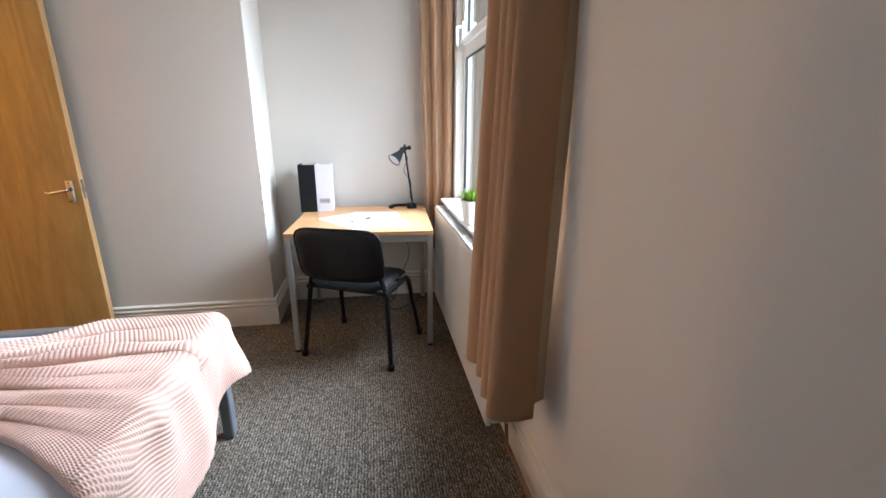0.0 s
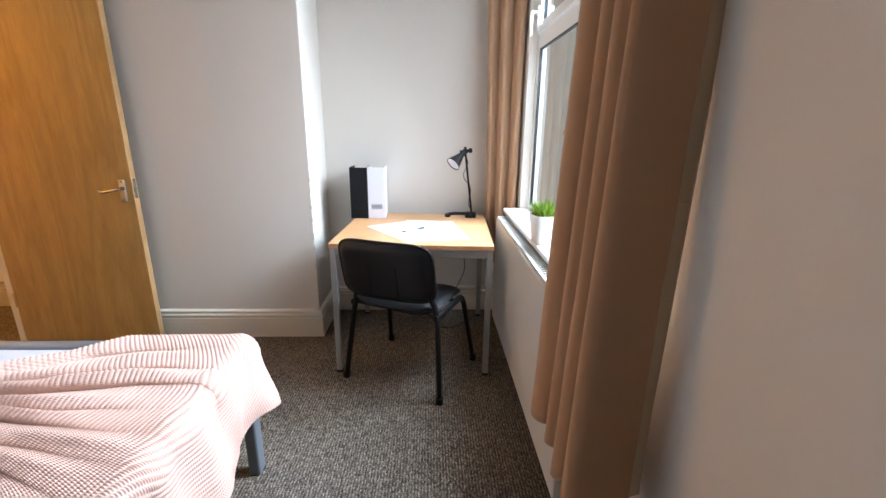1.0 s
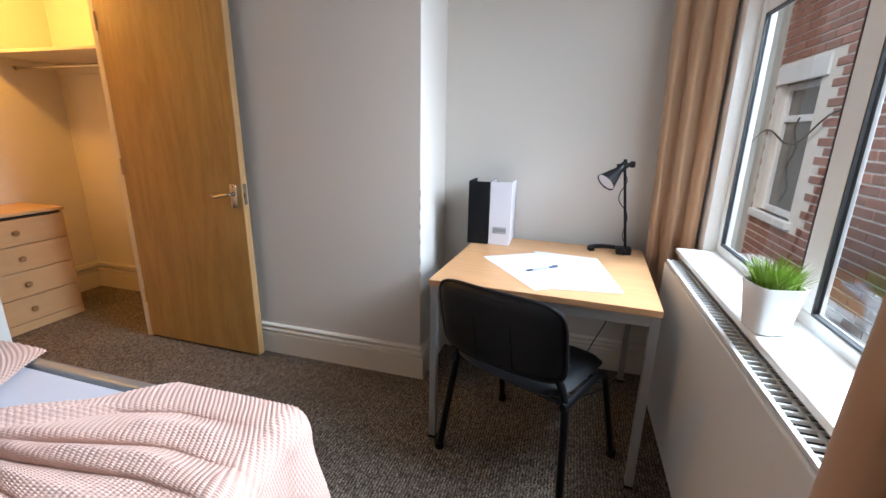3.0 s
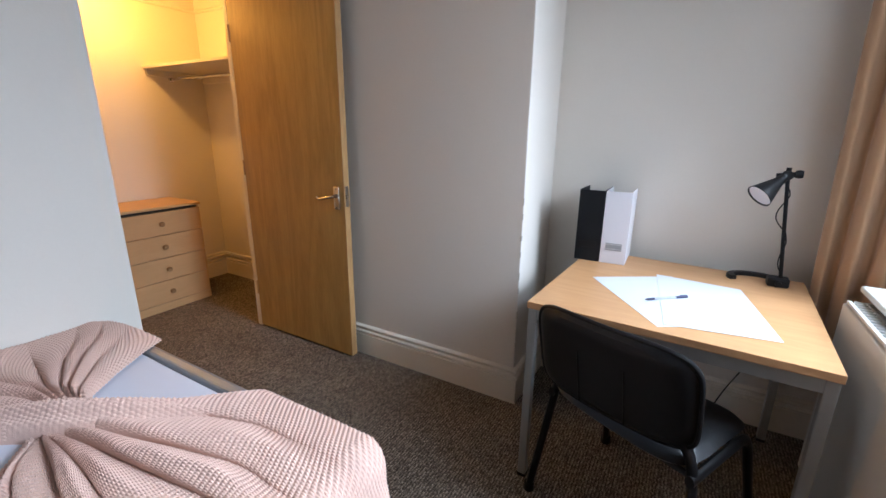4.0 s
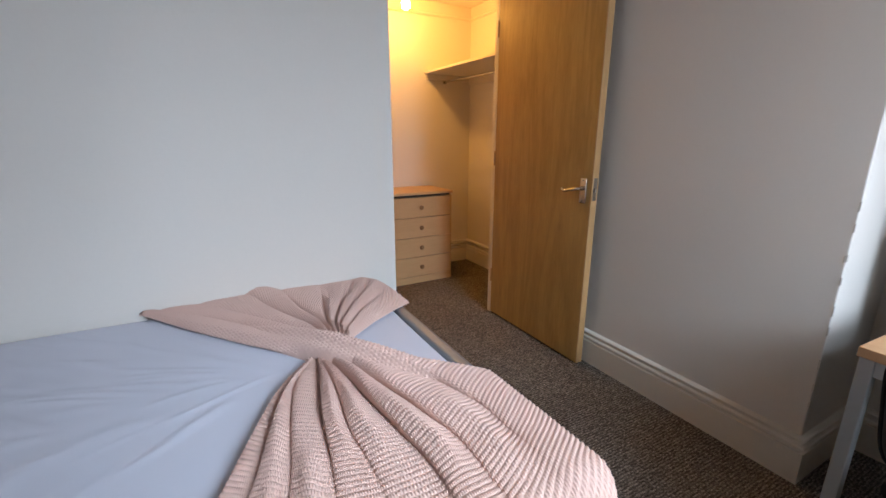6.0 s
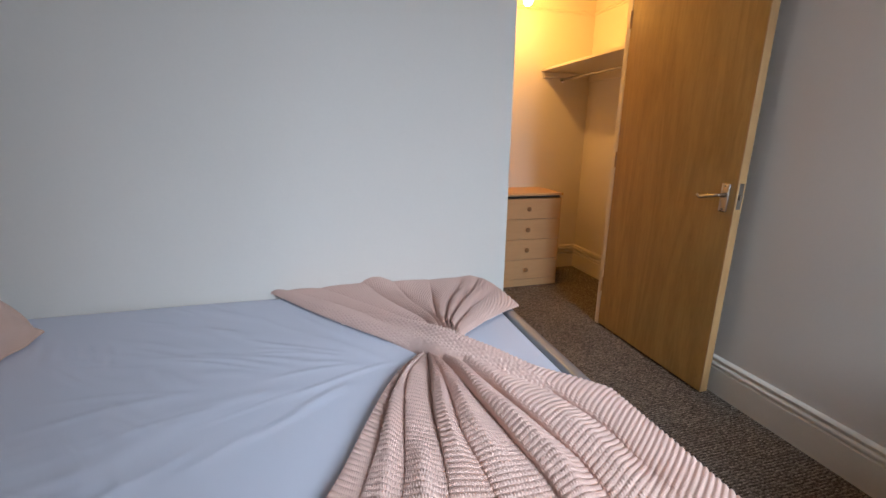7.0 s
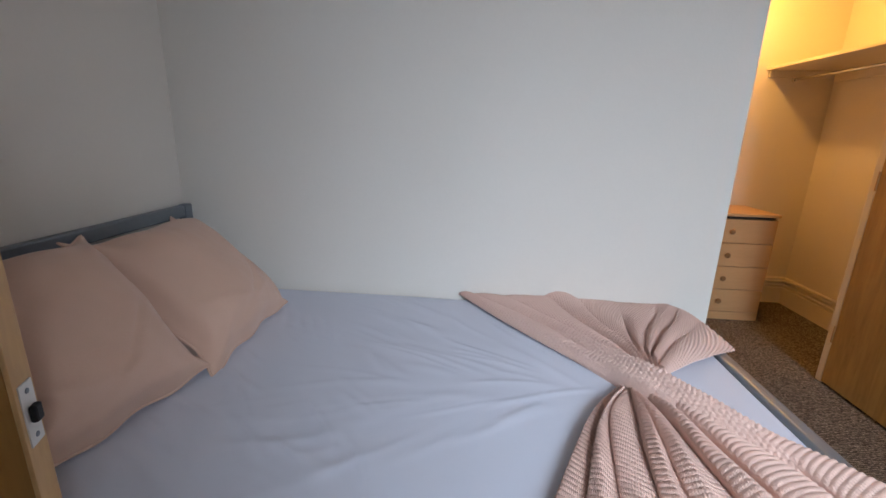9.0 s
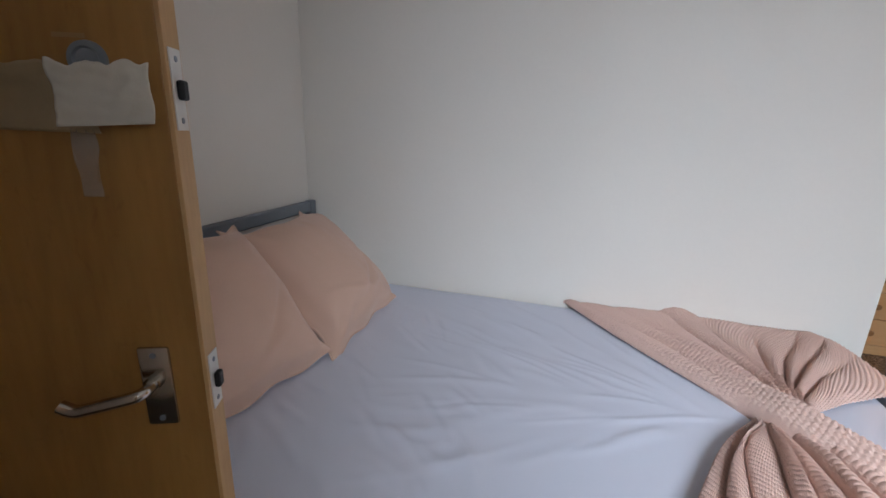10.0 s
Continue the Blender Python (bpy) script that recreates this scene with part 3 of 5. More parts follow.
so = lin.modifiers.new("thickness", "SOLIDIFY")
so.thickness = 0.002
curtain("curtain",
        [(1.380, 3.470), (1.345, 3.440), (1.318, 3.490), (1.330, 3.540), (1.295, 3.535), (1.268, 3.500), (1.240, 3.540), (1.252, 3.585), (1.215, 3.580), (1.188, 3.560), (1.165, 3.600), (1.185, 3.670), (1.240, 3.720)],
        [(1.380, 3.480), (1.355, 3.445), (1.330, 3.485), (1.342, 3.540), (1.315, 3.545), (1.292, 3.505), (1.270, 3.545), (1.282, 3.600), (1.255, 3.600), (1.238, 3.570), (1.224, 3.610), (1.240, 3.680), (1.275, 3.730)],
        0.43, 2.36, 8, "brown cloth curtain drawn back in the alcove corner")
rod = empty("curtain_rail", pose(1.26, 2.6, 2.38), "slim white curtain rail above the window", "curtain rail")
part("track", tube([(0, -1.2, 0), (0, 1.17, 0)], 0.012, 8), M_UPVC, rod, smooth=True)
for y in (-1.0, 1.0):
    part("bracket", tube([(0, y, 0), (0.127, y, 0)], 0.008, 6), M_UPVC, rod)
thread = tube([(1.350, 1.708, 1.152), (1.352, 1.696, 1.158), (1.352, 1.686, 1.157), (1.356, 1.676, 1.162)], 0.0018, 6)
ob = part("loose_thread", thread, M_LINING, near, "loose cream thread at the hem")

# ---- doors ----


def lever_handle(parent, m, mirror=1):
    """A backplate with a scroll lever; x along the leaf, y out of it, z up."""
    bm = box(-0.021, 0.021, 0, 0.007, -0.062, 0.062, 0.004, m=m)
    plate = part("backplate", bm, M_CHROME, parent, "worn chrome backplate", True)
    bm = tube([(0, 0.005, 0.012), (0, 0.022, 0.012)], 0.011, 14)
    tube(bend([(0, 0.02, 0.012), (0, 0.045, 0.012), (mirror * 0.04, 0.050, 0.004), (mirror * 0.082, 0.050, -0.006), (mirror * 0.098, 0.050, 0.004)], 6, 0.02),
         0.0085, 10, bm=bm, radii=None)
    bm.transform(m)
    part("lever", bm, M_CHROME, plate, "curved chrome lever", True)
    bm = bmesh.new()
    for z in (-0.050, 0.050):
        lathe([(0.0045, 0), (0.004, 0.0015), (0.001, 0.002)], 10, bm, m @ pose(0, 0.007, z, -90, 0, 0))
    part("screw", bm, M_STEEL, plate)


# closet door, open against the chimney breast
cd = empty("closet_door", pose(CHX0 + 0.008, 3.338, 0.012) @ pose(0, 0, 0, 0, 0, -0.6), "oak veneered flush door standing open at the closet", "door")
W, T, H = 0.812, 0.040, 2.0
part("leaf", box(0, W - 0.006, -T, 0, 0, H, 0.0015), M_DOOR, cd)
part("lipping", box(W - 0.006, W, -T, 0, 0, H, 0.001), M_DOOR_EDGE, cd, "lighter wooden edge strip")
lever_handle(cd, pose(W - 0.052, -T, 0.925, 0, 0, 180), 1)
bm = box(W - 0.001, W + 0.0015, -T + 0.008, -0.008, 0.88, 0.99, 0.0005)
part("latch_plate", bm, M_CHROME, cd, "chrome latch plate")
part("latch", box(W, W + 0.010, -T + 0.014, -0.016, 0.92, 0.942, 0.002), M_CHROME, cd, "latch bolt")
bm = bmesh.new()
for z in (0.22, 1.0, 1.75):
    tube([(-0.004, -T - 0.001, z), (-0.004, -T - 0.001, z + 0.09)], 0.0045, 8, bm=bm)
part("hinge", bm, M_DOOR_EDGE, cd, smooth=True)

# bedroom door, swung in beside the bed
EDGE = Vector((0.134, 0.890))
HINGE = Vector((0.418, 0.21))
ang = math.degrees(math.atan2(EDGE.y - HINGE.y, EDGE.x - HINGE.x))
L = (EDGE - HINGE).length
bd = empty("bedroom_door", pose(HINGE.x, HINGE.y, 0.012, 0, 0, ang), "oak veneered bedroom door standing open, with taped-over lock", "door")
# the leaf's darker tone is painted shade, not another varnish
part("leaf", box(0, L - 0.006, -0.002, 0.038, 0, 1.98, 0.0015), M_DOOR_SHADED, bd)
part("lipping", box(L - 0.006, L, -0.002, 0.038, 0, 1.98, 0.001), M_DOOR_EDGE, bd, "lighter wooden edge strip")

# ---- desk ----
DR = pose(0.340, 2.945, 0, 0, 0, -3.0)
desk = empty("desk", DR, "beech topped desk with slim grey steel legs", "desk")
DW, DD = 0.83, 0.80
part("desktop", box(0, DW, 0, DD, 0.705, 0.73, 0.002), M_DESK, desk)
for x in (0.004, DW - 0.034):
    for y in (0.006, DD - 0.036):
        part("leg", box(x, x + 0.030, y, y + 0.030, 0.012, 0.704, 0.003), M_DESKLEG, desk)
        part("foot", box(x - 0.001, x + 0.031, y - 0.001, y + 0.031, 0.0, 0.012, 0.002), M_PLASTIC, desk, "black plastic foot")
part("front_rail", box(0.034, DW - 0.034, 0.008, 0.034, 0.664, 0.704, 0.002), M_DESKLEG, desk)
part("back_rail", box(0.034, DW - 0.034, DD - 0.034, DD - 0.008, 0.664, 0.704, 0.002), M_DESKLEG, desk)
for x in (0.006, DW - 0.032):
    part("side_rail", box(x, x + 0.026, 0.036, DD - 0.036, 0.664, 0.704, 0.002), M_DESKLEG, desk)

# ---- chair ----
CH = pose(0.741, 2.969, 0, 0, 0, -26.2)
chair = empty("chair", CH, "black vinyl stacking chair with black tube legs", "chair")


def cushion_plate(nx, ny, w, d, t, shape):
    """A padded plate with rounded corners: two skins joined at the rim; shape gives its bend."""
    bm = bmesh.new()
    r = []
    for side in (1, -1):
        g = []
        for i in range(nx + 1):
            row = []
            for j in range(ny + 1):
                a, b = 2 * i / nx - 1, 2 * j / ny - 1
                e = max(abs(a), abs(b))
                n = 5.5
                s = e / (abs(a) ** n + abs(b) ** n) ** (1 / n) if e > 0 else 1
                x, y = a * s * w / 2, b * s * d / 2
                puff = t / 2 * (1 - e**12)
                row.append(bm.verts.new(shape(x, y, side * puff)))
            g.append(row)
        for i in range(nx):
            for j in range(ny):
                q = [g[i][j], g[i + 1][j], g[i + 1][j + 1], g[i][j + 1]]
                bm.faces.new(q if side > 0 else q[::-1])
    bmesh.ops.remove_doubles(bm, verts=bm.verts[:], dist=0.0006)
    bmesh.ops.recalc_face_normals(bm, faces=bm.faces[:])
    return bm


part("seat", cushion_plate(22, 20, 0.47, 0.41, 0.055, lambda x, y, z: Vector((x, y + 0.01, 0.452 + z - 0.02 * max(0, y / 0.2) ** 2 + 0.010 * (x / 0.23) ** 2))),
     M_VINYL, chair, "padded black seat", True)
TILT = radians(11)


def back_shape(x, y, z):
    bow = 0.022 * (x / 0.24) ** 2 + 0.10 * x
    up = 0.645 + y * math.cos(TILT)
    return Vector((x, -0.232 - y * math.sin(TILT) + bow - z, up))


back = part("backrest", cushion_plate(26, 18, 0.475, 0.305, 0.052, back_shape), M_VINYL, chair, "padded black backrest", True)
for x in (-0.07, 0.07):
    part("seam", tube([back_shape(x, y / 100, 0.0262) for y in range(-13, 7, 2)], 0.0028, 6), M_PLASTIC, back, "stitched seam")
rim = []
for k in range(73):
    a = 2 * math.pi * k / 72
    ca, sa = math.cos(a), math.sin(a)
    s = 1 / (abs(ca) ** 5.5 + abs(sa) ** 5.5) ** (1 / 5.5)
    rim.append(back_shape(ca * s * 0.2375, sa * s * 0.15, 0))
part("edge_trim", tube(rim, 0.007, 8), M_PLASTIC, back, "black plastic edge trim", True)
fx, by, fy = 0.274, -0.2015, 0.255
for sx in (-1, 1):
    bm = tube(bend([(sx * fx, by, 0.012), (sx * 0.238, -0.150, 0.40), (sx * 0.225, -0.148, 0.47), (sx * 0.200, -0.172, 0.545)], 6, 0.05), 0.0175, 12, flat=0.72)
    part("back_leg", bm, M_BLACKTUBE, chair, smooth=True)
    bm = tube(bend([(sx * fx, fy, 0.012), (sx * 0.236, 0.165, 0.425), (sx * 0.236, -0.168, 0.425)], 8, 0.06), 0.0175, 12, flat=0.72)
    part("front_leg", bm, M_BLACKTUBE, chair, smooth=True)
    for y in (by, fy):
        part("foot", lathe([(0.019, 0.0), (0.020, 0.004), (0.0195, 0.03), (0.015, 0.034)], 12, m=pose(sx * fx, y, 0)), M_PLASTIC, chair, "black rubber foot", True)
part("cross_rail", tube([(-0.236, 0.10, 0.416), (0.236, 0.10, 0.416)], 0.010, 8), M_BLACKTUBE, chair, smooth=True)
part("cross_rail", tube([(-0.236, -0.13, 0.416), (0.236, -0.13, 0.416)], 0.010, 8), M_BLACKTUBE, chair, smooth=True)

# ---- on the desk ----


def magazine_file(m, material, label_mat, label, slot):
    f = empty("magazine_file", m, label, "magazine file", "magazine files on the desk")
    w, d, h, t = 0.107, 0.21, 0.318, 0.003
    part("spine", box(0, w, 0, t, 0, h, 0.001), material, f)
    for x in (0, w - t):
        bm = bmesh.new()
        prof = [(t, t), (d, t), (d, h - 0.004), (0.07, h), (t, h)]
        a = [bm.verts.new((x, y, z)) for y, z in prof]
        b = [bm.verts.new((x + t, y, z)) for y, z in prof]
        bm.faces.new(a)
        bm.faces.new(b[::-1])
        for k in range(5):
            bm.faces.new((a[k], b[k], b[(k + 1) % 5], a[(k + 1) % 5]))
        bmesh.ops.recalc_face_normals(bm, faces=bm.faces[:])
        part("side_panel", bm, material, f)
    part("base", box(t, w - t, t, d, 0, t), material, f)
    part("back_panel", box(t, w - t, d - t, d, t, 0.06), material, f)
    holder = part("label_holder", box(0.020, w - 0.020, -0.0025, 0.0, 0.060, 0.092, 0.0008), label_mat, f, slot)
    bm = bmesh.new()
    for z in (0.0655, 0.0865):
        box(0.022, w - 0.022, -0.0035, -0.0025, z, z + 0.0015, bm=bm)
    part("slot_rim", bm, material, holder)
    return f


TOP = 0.7305
magazine_file(pose(0.350, 3.550, TOP, 0, 0, 1), M_BLACKCARD, M_PLASTIC, "black card magazine file on the desk", "black label holder")
magazine_file(pose(0.460, 3.553, TOP, 0, 0, 1.5), M_WHITECARD, M_GREYLABEL, "white card magazine file on the desk", "grey label holder")


def sheet(name, corners, z, label):
    bm = bmesh.new()
    a = [bm.verts.new((x, y, z)) for x, y in corners]
    b = [bm.verts.new((x, y, z + 0.0006)) for x, y in corners]
    bm.faces.new(a)
    bm.faces.new(b[::-1])
    for k in range(len(corners)):
        bm.faces.new((a[k], b[k], b[(k + 1) % len(corners)], a[(k + 1) % len(corners)]))
    bmesh.ops.recalc_face_normals(bm, faces=bm.faces[:])
    return tagged(finish(name, bm, M_PAPER), label, "paper", "papers on the desk")


sheet("paper_sheet", [(0.480, 3.325), (0.755, 3.500), (0.985, 3.110), (0.745, 2.958)], TOP, "large blank white paper sheet lying on the desk")
sheet("paper_sheet", [(0.700, 3.495), (0.986, 3.465), (1.060, 3.030), (0.760, 2.985)], TOP + 0.0012, "blank white paper sheet overlapping another")


def pen(a, b, z, label, clear):
    a, b = Vector((*a, z)), Vector((*b, z))
    d = (b - a).normalized()
    p = empty("ballpoint_pen", Matrix.Identity(4), label, "pen", "pens on the desk")
    part("barrel", tube([a + d * 0.034, b - d * 0.045], 0.0042, 8), M_CLEARPLASTIC if clear else M_PLASTIC, p, smooth=True)
    part("tip", tube([a, a + d * 0.012, a + d * 0.034], 0.004, 8, radii=[0.0008, 0.004, 0.0043]), M_PEN, p, smooth=True)
    cap = part("cap", tube([b - d * 0.045, b], 0.0052, 8), M_PEN, p, "dark blue cap", True)
    part("clip", tube([b - d * 0.03 + Vector((0, 0, 0.006)), b - d * 0.002 + Vector((0, 0, 0.006))], 0.0016, 6), M_PEN, cap)
    return p


M_CLEARPLASTIC = mat("cloudy_clear_plastic", (0.40, 0.42, 0.48), 0.25)
M_PEN = mat("dark_blue_plastic", (0.012, 0.016, 0.06), 0.35)
pen((0.690, 3.160), (0.815, 3.265), TOP + 0.0070, "dark blue capped ballpoint pen on the papers", True)

# desk lamp
lamp = empty("desk_lamp", pose(1.118, 3.610, TOP), "black desk lamp with conical shade and horseshoe base", "desk lamp")
bm = bmesh.new()
# a flat horseshoe band lying on the desk, its ends at the clamp
arc = [(-0.075 + 0.085 * math.cos(a), 0.020 + 0.062 * math.sin(a)) for a in [radians(-50 + 10 * k) for k in range(27)]]
ring = []
for k, (px_, py_) in enumerate(arc):
    dx_, dy_ = px_ + 0.075, (py_ - 0.020) * 1.37
    d_ = math.hypot(dx_, dy_)
    dx_, dy_ = dx_ / d_, dy_ / d_
    ring.append([bm.verts.new((px_ + s_ * dx_, py_ + s_ * dy_, z_)) for s_, z_ in ((-0.012, 0.0), (-0.012, 0.012), (-0.009, 0.016), (0.009, 0.016), (0.012, 0.012), (0.012, 0.0))])
for r0, r1 in zip(ring, ring[1:]):
    for k in range(6):
        bm.faces.new((r0[k], r0[(k + 1) % 6], r1[(k + 1) % 6], r1[k]))
bm.faces.new(ring[0])
bm.faces.new(ring[-1][::-1])
bmesh.ops.recalc_face_normals(bm, faces=bm.faces)
part("base_ring", bm, M_PLASTIC, lamp, smooth=True)
part("clamp", box(-0.042, 0.026, -0.036, 0.016, 0.0, 0.034, 0.005), M_PLASTIC, lamp)
part("knob", lathe([(0.002, -0.010), (0.009, -0.009), (0.011, 0.0), (0.009, 0.012), (0.002, 0.013)], 14, m=pose(-0.010, -0.045, 0.018, 90)), M_PLASTIC, lamp, smooth=True)
part("stem", tube([(0.0, -0.012, 0.02), (-0.052, -0.030, 0.425)], 0.0065, 10), M_PLASTIC, lamp, smooth=True)
bm = lathe([(0.016, -0.012), (0.017, 0.0), (0.016, 0.012)], 14, m=pose(-0.052, -0.03, 0.42, 90, 0, 10))
tube([(-0.085, -0.034, 0.416), (-0.026, -0.030, 0.424)], 0.0095, 10, bm=bm)
lathe([(0.002, -0.012), (0.013, -0.011), (0.015, 0.0), (0.013, 0.011), (0.002, 0.012)], 12, m=pose(-0.020, -0.030, 0.425, 0, 90), bm=bm)
tube([(-0.052, -0.030, 0.40), (-0.052, -0.030, 0.447)], 0.008, 10, bm=bm)
part("joint", bm, M_PLASTIC, lamp, smooth=True)
HEAD = Matrix.Translation((-0.062, -0.034, 0.412)) @ (Vector((-0.075, -0.055, -0.075))).to_track_quat("Z", "Y").to_matrix().to_4x4() @ Matrix.Scale(0.98, 4)
bm = lathe([(0.010, -0.004), (0.016, 0.0), (0.018, 0.022), (0.021, 0.034), (0.030, 0.060), (0.045, 0.104), (0.047, 0.110), (0.044, 0.109), (0.028, 0.062), (0.010, 0.045)], 28, m=HEAD)
shade = part("shade", bm, M_PLASTIC, lamp, "black conical shade", True)
part("reflector", lathe([(0.0432, 0.1055), (0.026, 0.062), (0.008, 0.050), (0.002, 0.050)], 24, m=HEAD), M_WHITECARD, shade, "white inside of the shade", True)
part("bulb", lathe([(0.004, 0.058), (0.014, 0.066), (0.019, 0.082), (0.015, 0.096), (0.004, 0.103)], 16, m=HEAD), M_WHITECARD, shade, "unlit white bulb", True)
cab = [Vector((-0.062, -0.030, 0.40)) + Vector((0.026 * math.sin(k * 0.62) * (1 if k < 12 else 0.6), 0.008 * math.cos(k * 1.3), 0)) * 0.8 + Vector((0.066 * k / 22, 0.02 * k / 22, -0.385 * k / 22)) for k in range(23)]
part("cable", tube(cab, 0.0022, 6), M_PLASTIC, lamp, smooth=True)
cord = tube(bend([(1.105, 3.73, 0.69), (1.07, 3.70, 0.50), (1.10, 3.72, 0.34), (1.02, 3.68, 0.18), (0.96, 3.64, 0.006), (0.86, 3.52, 0.006), (0.98, 3.45, 0.006), (1.10, 3.56, 0.006), (1.18, 3.70, 0.006)], 6, 0.06), 0.003, 6)
tagged(finish("power_cord", cord, M_PLASTIC, True), "black power cord trailing to the carpet under the desk", "cable")
sock = empty("wall_socket", pose(1.16, YB, 0.50), "black double plug adapter on the alcove wall", "socket")
part("plate", box(-0.07, 0.07, -0.010, 0, -0.042, 0.042, 0.003), M_UPVC, sock)
part("plug", box(-0.052, -0.006, -0.045, -0.0105, -0.025, 0.025, 0.005), M_PLASTIC, sock, "black plug")
part("plug", box(0.010, 0.055, -0.045, -0.0105, -0.025, 0.025, 0.005), M_PLASTIC, sock, "black plug")

# ---- potted grass on the sill ----
plant = empty("potted_plant", pose(1.325, 2.60, WZ0 + 0.025), "green artificial grass in a square white pot on the sill", "potted plant")
bm = bmesh.new()
rings = []
for w, z in ((0.034, 0), (0.038, 0.003), (0.052, 0.118), (0.0525, 0.122), (0.049, 0.122), (0.046, 0.105), (0.001, 0.104)):
    ring = []
    for k in range(32):
        a = 2 * math.pi * k / 32 + 0.1
        c, s = math.cos(a), math.sin(a)
        q = 1 / (abs(c) ** 6 + abs(s) ** 6) ** (1 / 6)
        ring.append(bm.verts.new((c * q * w, s * q * w, z)))
    rings.append(ring)
for a, b in zip(rings, rings[1:]):
    for k in range(32):
        bm.faces.new((a[k], a[(k + 1) % 32], b[(k + 1) % 32], b[k]))
bm.faces.new(rings[0][::-1])
bm.transform(pose(0, 0, 0, 0, 0, 12))
part("pot", bm, M_POT, plant, smooth=True)
rng = random.Random(5)
bm = bmesh.new()
for _ in range(420):
    a, r = rng.uniform(0, 6.28), 0.042 * math.sqrt(rng.random())
    x, y = r * math.cos(a), r * math.sin(a)
    h = rng.uniform(0.045, 0.10) * (1 - 0.3 * r / 0.042)
    lean = rng.uniform(0.15, 0.9) * (0.3 + r / 0.042) * 0.045
    b = a + rng.uniform(-0.7, 0.7)
    w, t = rng.uniform(0.0018, 0.0036), rng.uniform(0, 3.14)
    dx, dy = w * math.cos(t), w * math.sin(t)
    rows = []
    for s in (0, 0.5, 1.0):
        cx, cy, cz = x + lean * s * s * math.cos(b), y + lean * s * s * math.sin(b), 0.103 + h * s
        k = 1 - 0.85 * s
        rows.append((bm.verts.new((cx - dx * k, cy - dy * k, cz)), bm.verts.new((cx + dx * k, cy + dy * k, cz))))
    for p, q in zip(rows, rows[1:]):
        bm.faces.new((p[0], p[1], q[1], q[0]))
tuft = part("grass_tuft", bm, M_GRASS, plant, "dense tuft of green blades")
part("soil", box(-0.042, 0.042, -0.042, 0.042, 0.1042, 0.106, m=pose(0, 0, 0, 0, 0, 12)), M_SOIL, plant)

# ---- bed ----
X0, X1, Y0, Y1, MT = BX + 0.01, 0.205, HY + 0.012, 2.285, 0.545
bed = empty("bed", pose(0, 0, 0), "grey steel double bed frame against the wall", "bed")
for x in (X0, X1 - 0.045):
    part("foot_leg", box(x, x + 0.045, Y1 - 0.056, Y1, 0, 0.556, 0.008), M_STEEL, bed)
    part("head_post", box(x, x + 0.045, Y0, Y0 + 0.035, 0, 0.905, 0.006), M_STEEL, bed)
part("foot_rail", box(X0 + 0.045, X1 - 0.045, Y1 - 0.054, Y1 - 0.002, 0.50, 0.556, 0.018, seg=4), M_STEEL, bed)
for x in (X0 + 0.004, X1 - 0.041):
    part("side_rail", box(x, x + 0.035, Y0 + 0.035, Y1 - 0.056, 0.26, 0.315, 0.006), M_STEEL, bed)
part("head_rail", box(X0 + 0.045, X1 - 0.045, Y0 + 0.002, Y0 + 0.033, 0.855, 0.903, 0.006), M_STEEL, bed)
part("head_rail", box(X0 + 0.045, X1 - 0.045, Y0 + 0.004, Y0 + 0.031, 0.40, 0.44, 0.006), M_STEEL, bed)
for x in (-0.52,):
    part("head_bar", box(x - 0.008, x + 0.008, Y0 + 0.010, Y0 + 0.026, 0.44, 0.855, 0.003), M_STEEL, bed)
for k in range(11):
    y = Y0 + 0.15 + k * 0.18
    part("slat", box(X0 + 0.04, X1 - 0.042, y, y + 0.07, 0.29, 0.306), M_DOOR_EDGE, bed)

mx0, mx1, my0, my1 = X0 + 0.004, X1 - 0.004, Y0 + 0.045, Y1 - 0.047
nu, nv = 300, 380
a = np.linspace(-1, 1, nu)[:, None] * np.ones((1, nv))
b = np.linspace(-1, 1, nv)[None, :] * np.ones((nu, 1))
# the sheet goes over the top and down the sides
cx, cy, hx, hy = (mx0 + mx1) / 2, (my0 + my1) / 2, (mx1 - mx0) / 2, (my1 - my0) / 2
drop = 0.225
lx, ly = a * (hx + drop), b * (hy + drop)


def fold_over(l, h):
    over = np.maximum(np.abs(l) - h, 0)
    return np.sign(l) * np.minimum(np.abs(l), h), over


px, ox = fold_over(lx, hx)
py, oy = fold_over(ly, hy)
X, Y = cx + px, cy + py
down = np.maximum(ox, oy)
edge = np.minimum(hx - np.abs(px), hy - np.abs(py))
Z = MT - down - 0.007 * np.exp(-edge / 0.012)
flat = (down <= 0) * 1.0
crease = np.zeros_like(X)
rng = np.random.RandomState(17)


def ridge_line(px, py, ang, length, width, height):
    """A soft crease in the cloth, tapering at its ends."""
    dx, dy = math.cos(ang), math.sin(ang)
    t = (X - px) * dx + (Y - py) * dy
    c = (X - px) * -dy + (Y - py) * dx + 0.05 * length * np.sin(t / length * 3 + px * 9)
    return height * np.exp(-((c / width) ** 2)) * np.exp(-((t / (0.45 * length)) ** 4))


for k in range(74):
    # strained towards the twisted throw
    a_ = radians(rng.uniform(215, 300))
    r_ = rng.uniform(0.18, 1.0)
    crease += ridge_line(-0.52 + r_ * math.cos(a_), 1.84 + r_ * math.sin(a_), a_ + rng.uniform(-0.15, 0.15), rng.uniform(0.12, 0.36), rng.uniform(0.007, 0.020), rng.uniform(0.0012, 0.0038) * (1.15 - 0.6 * r_))
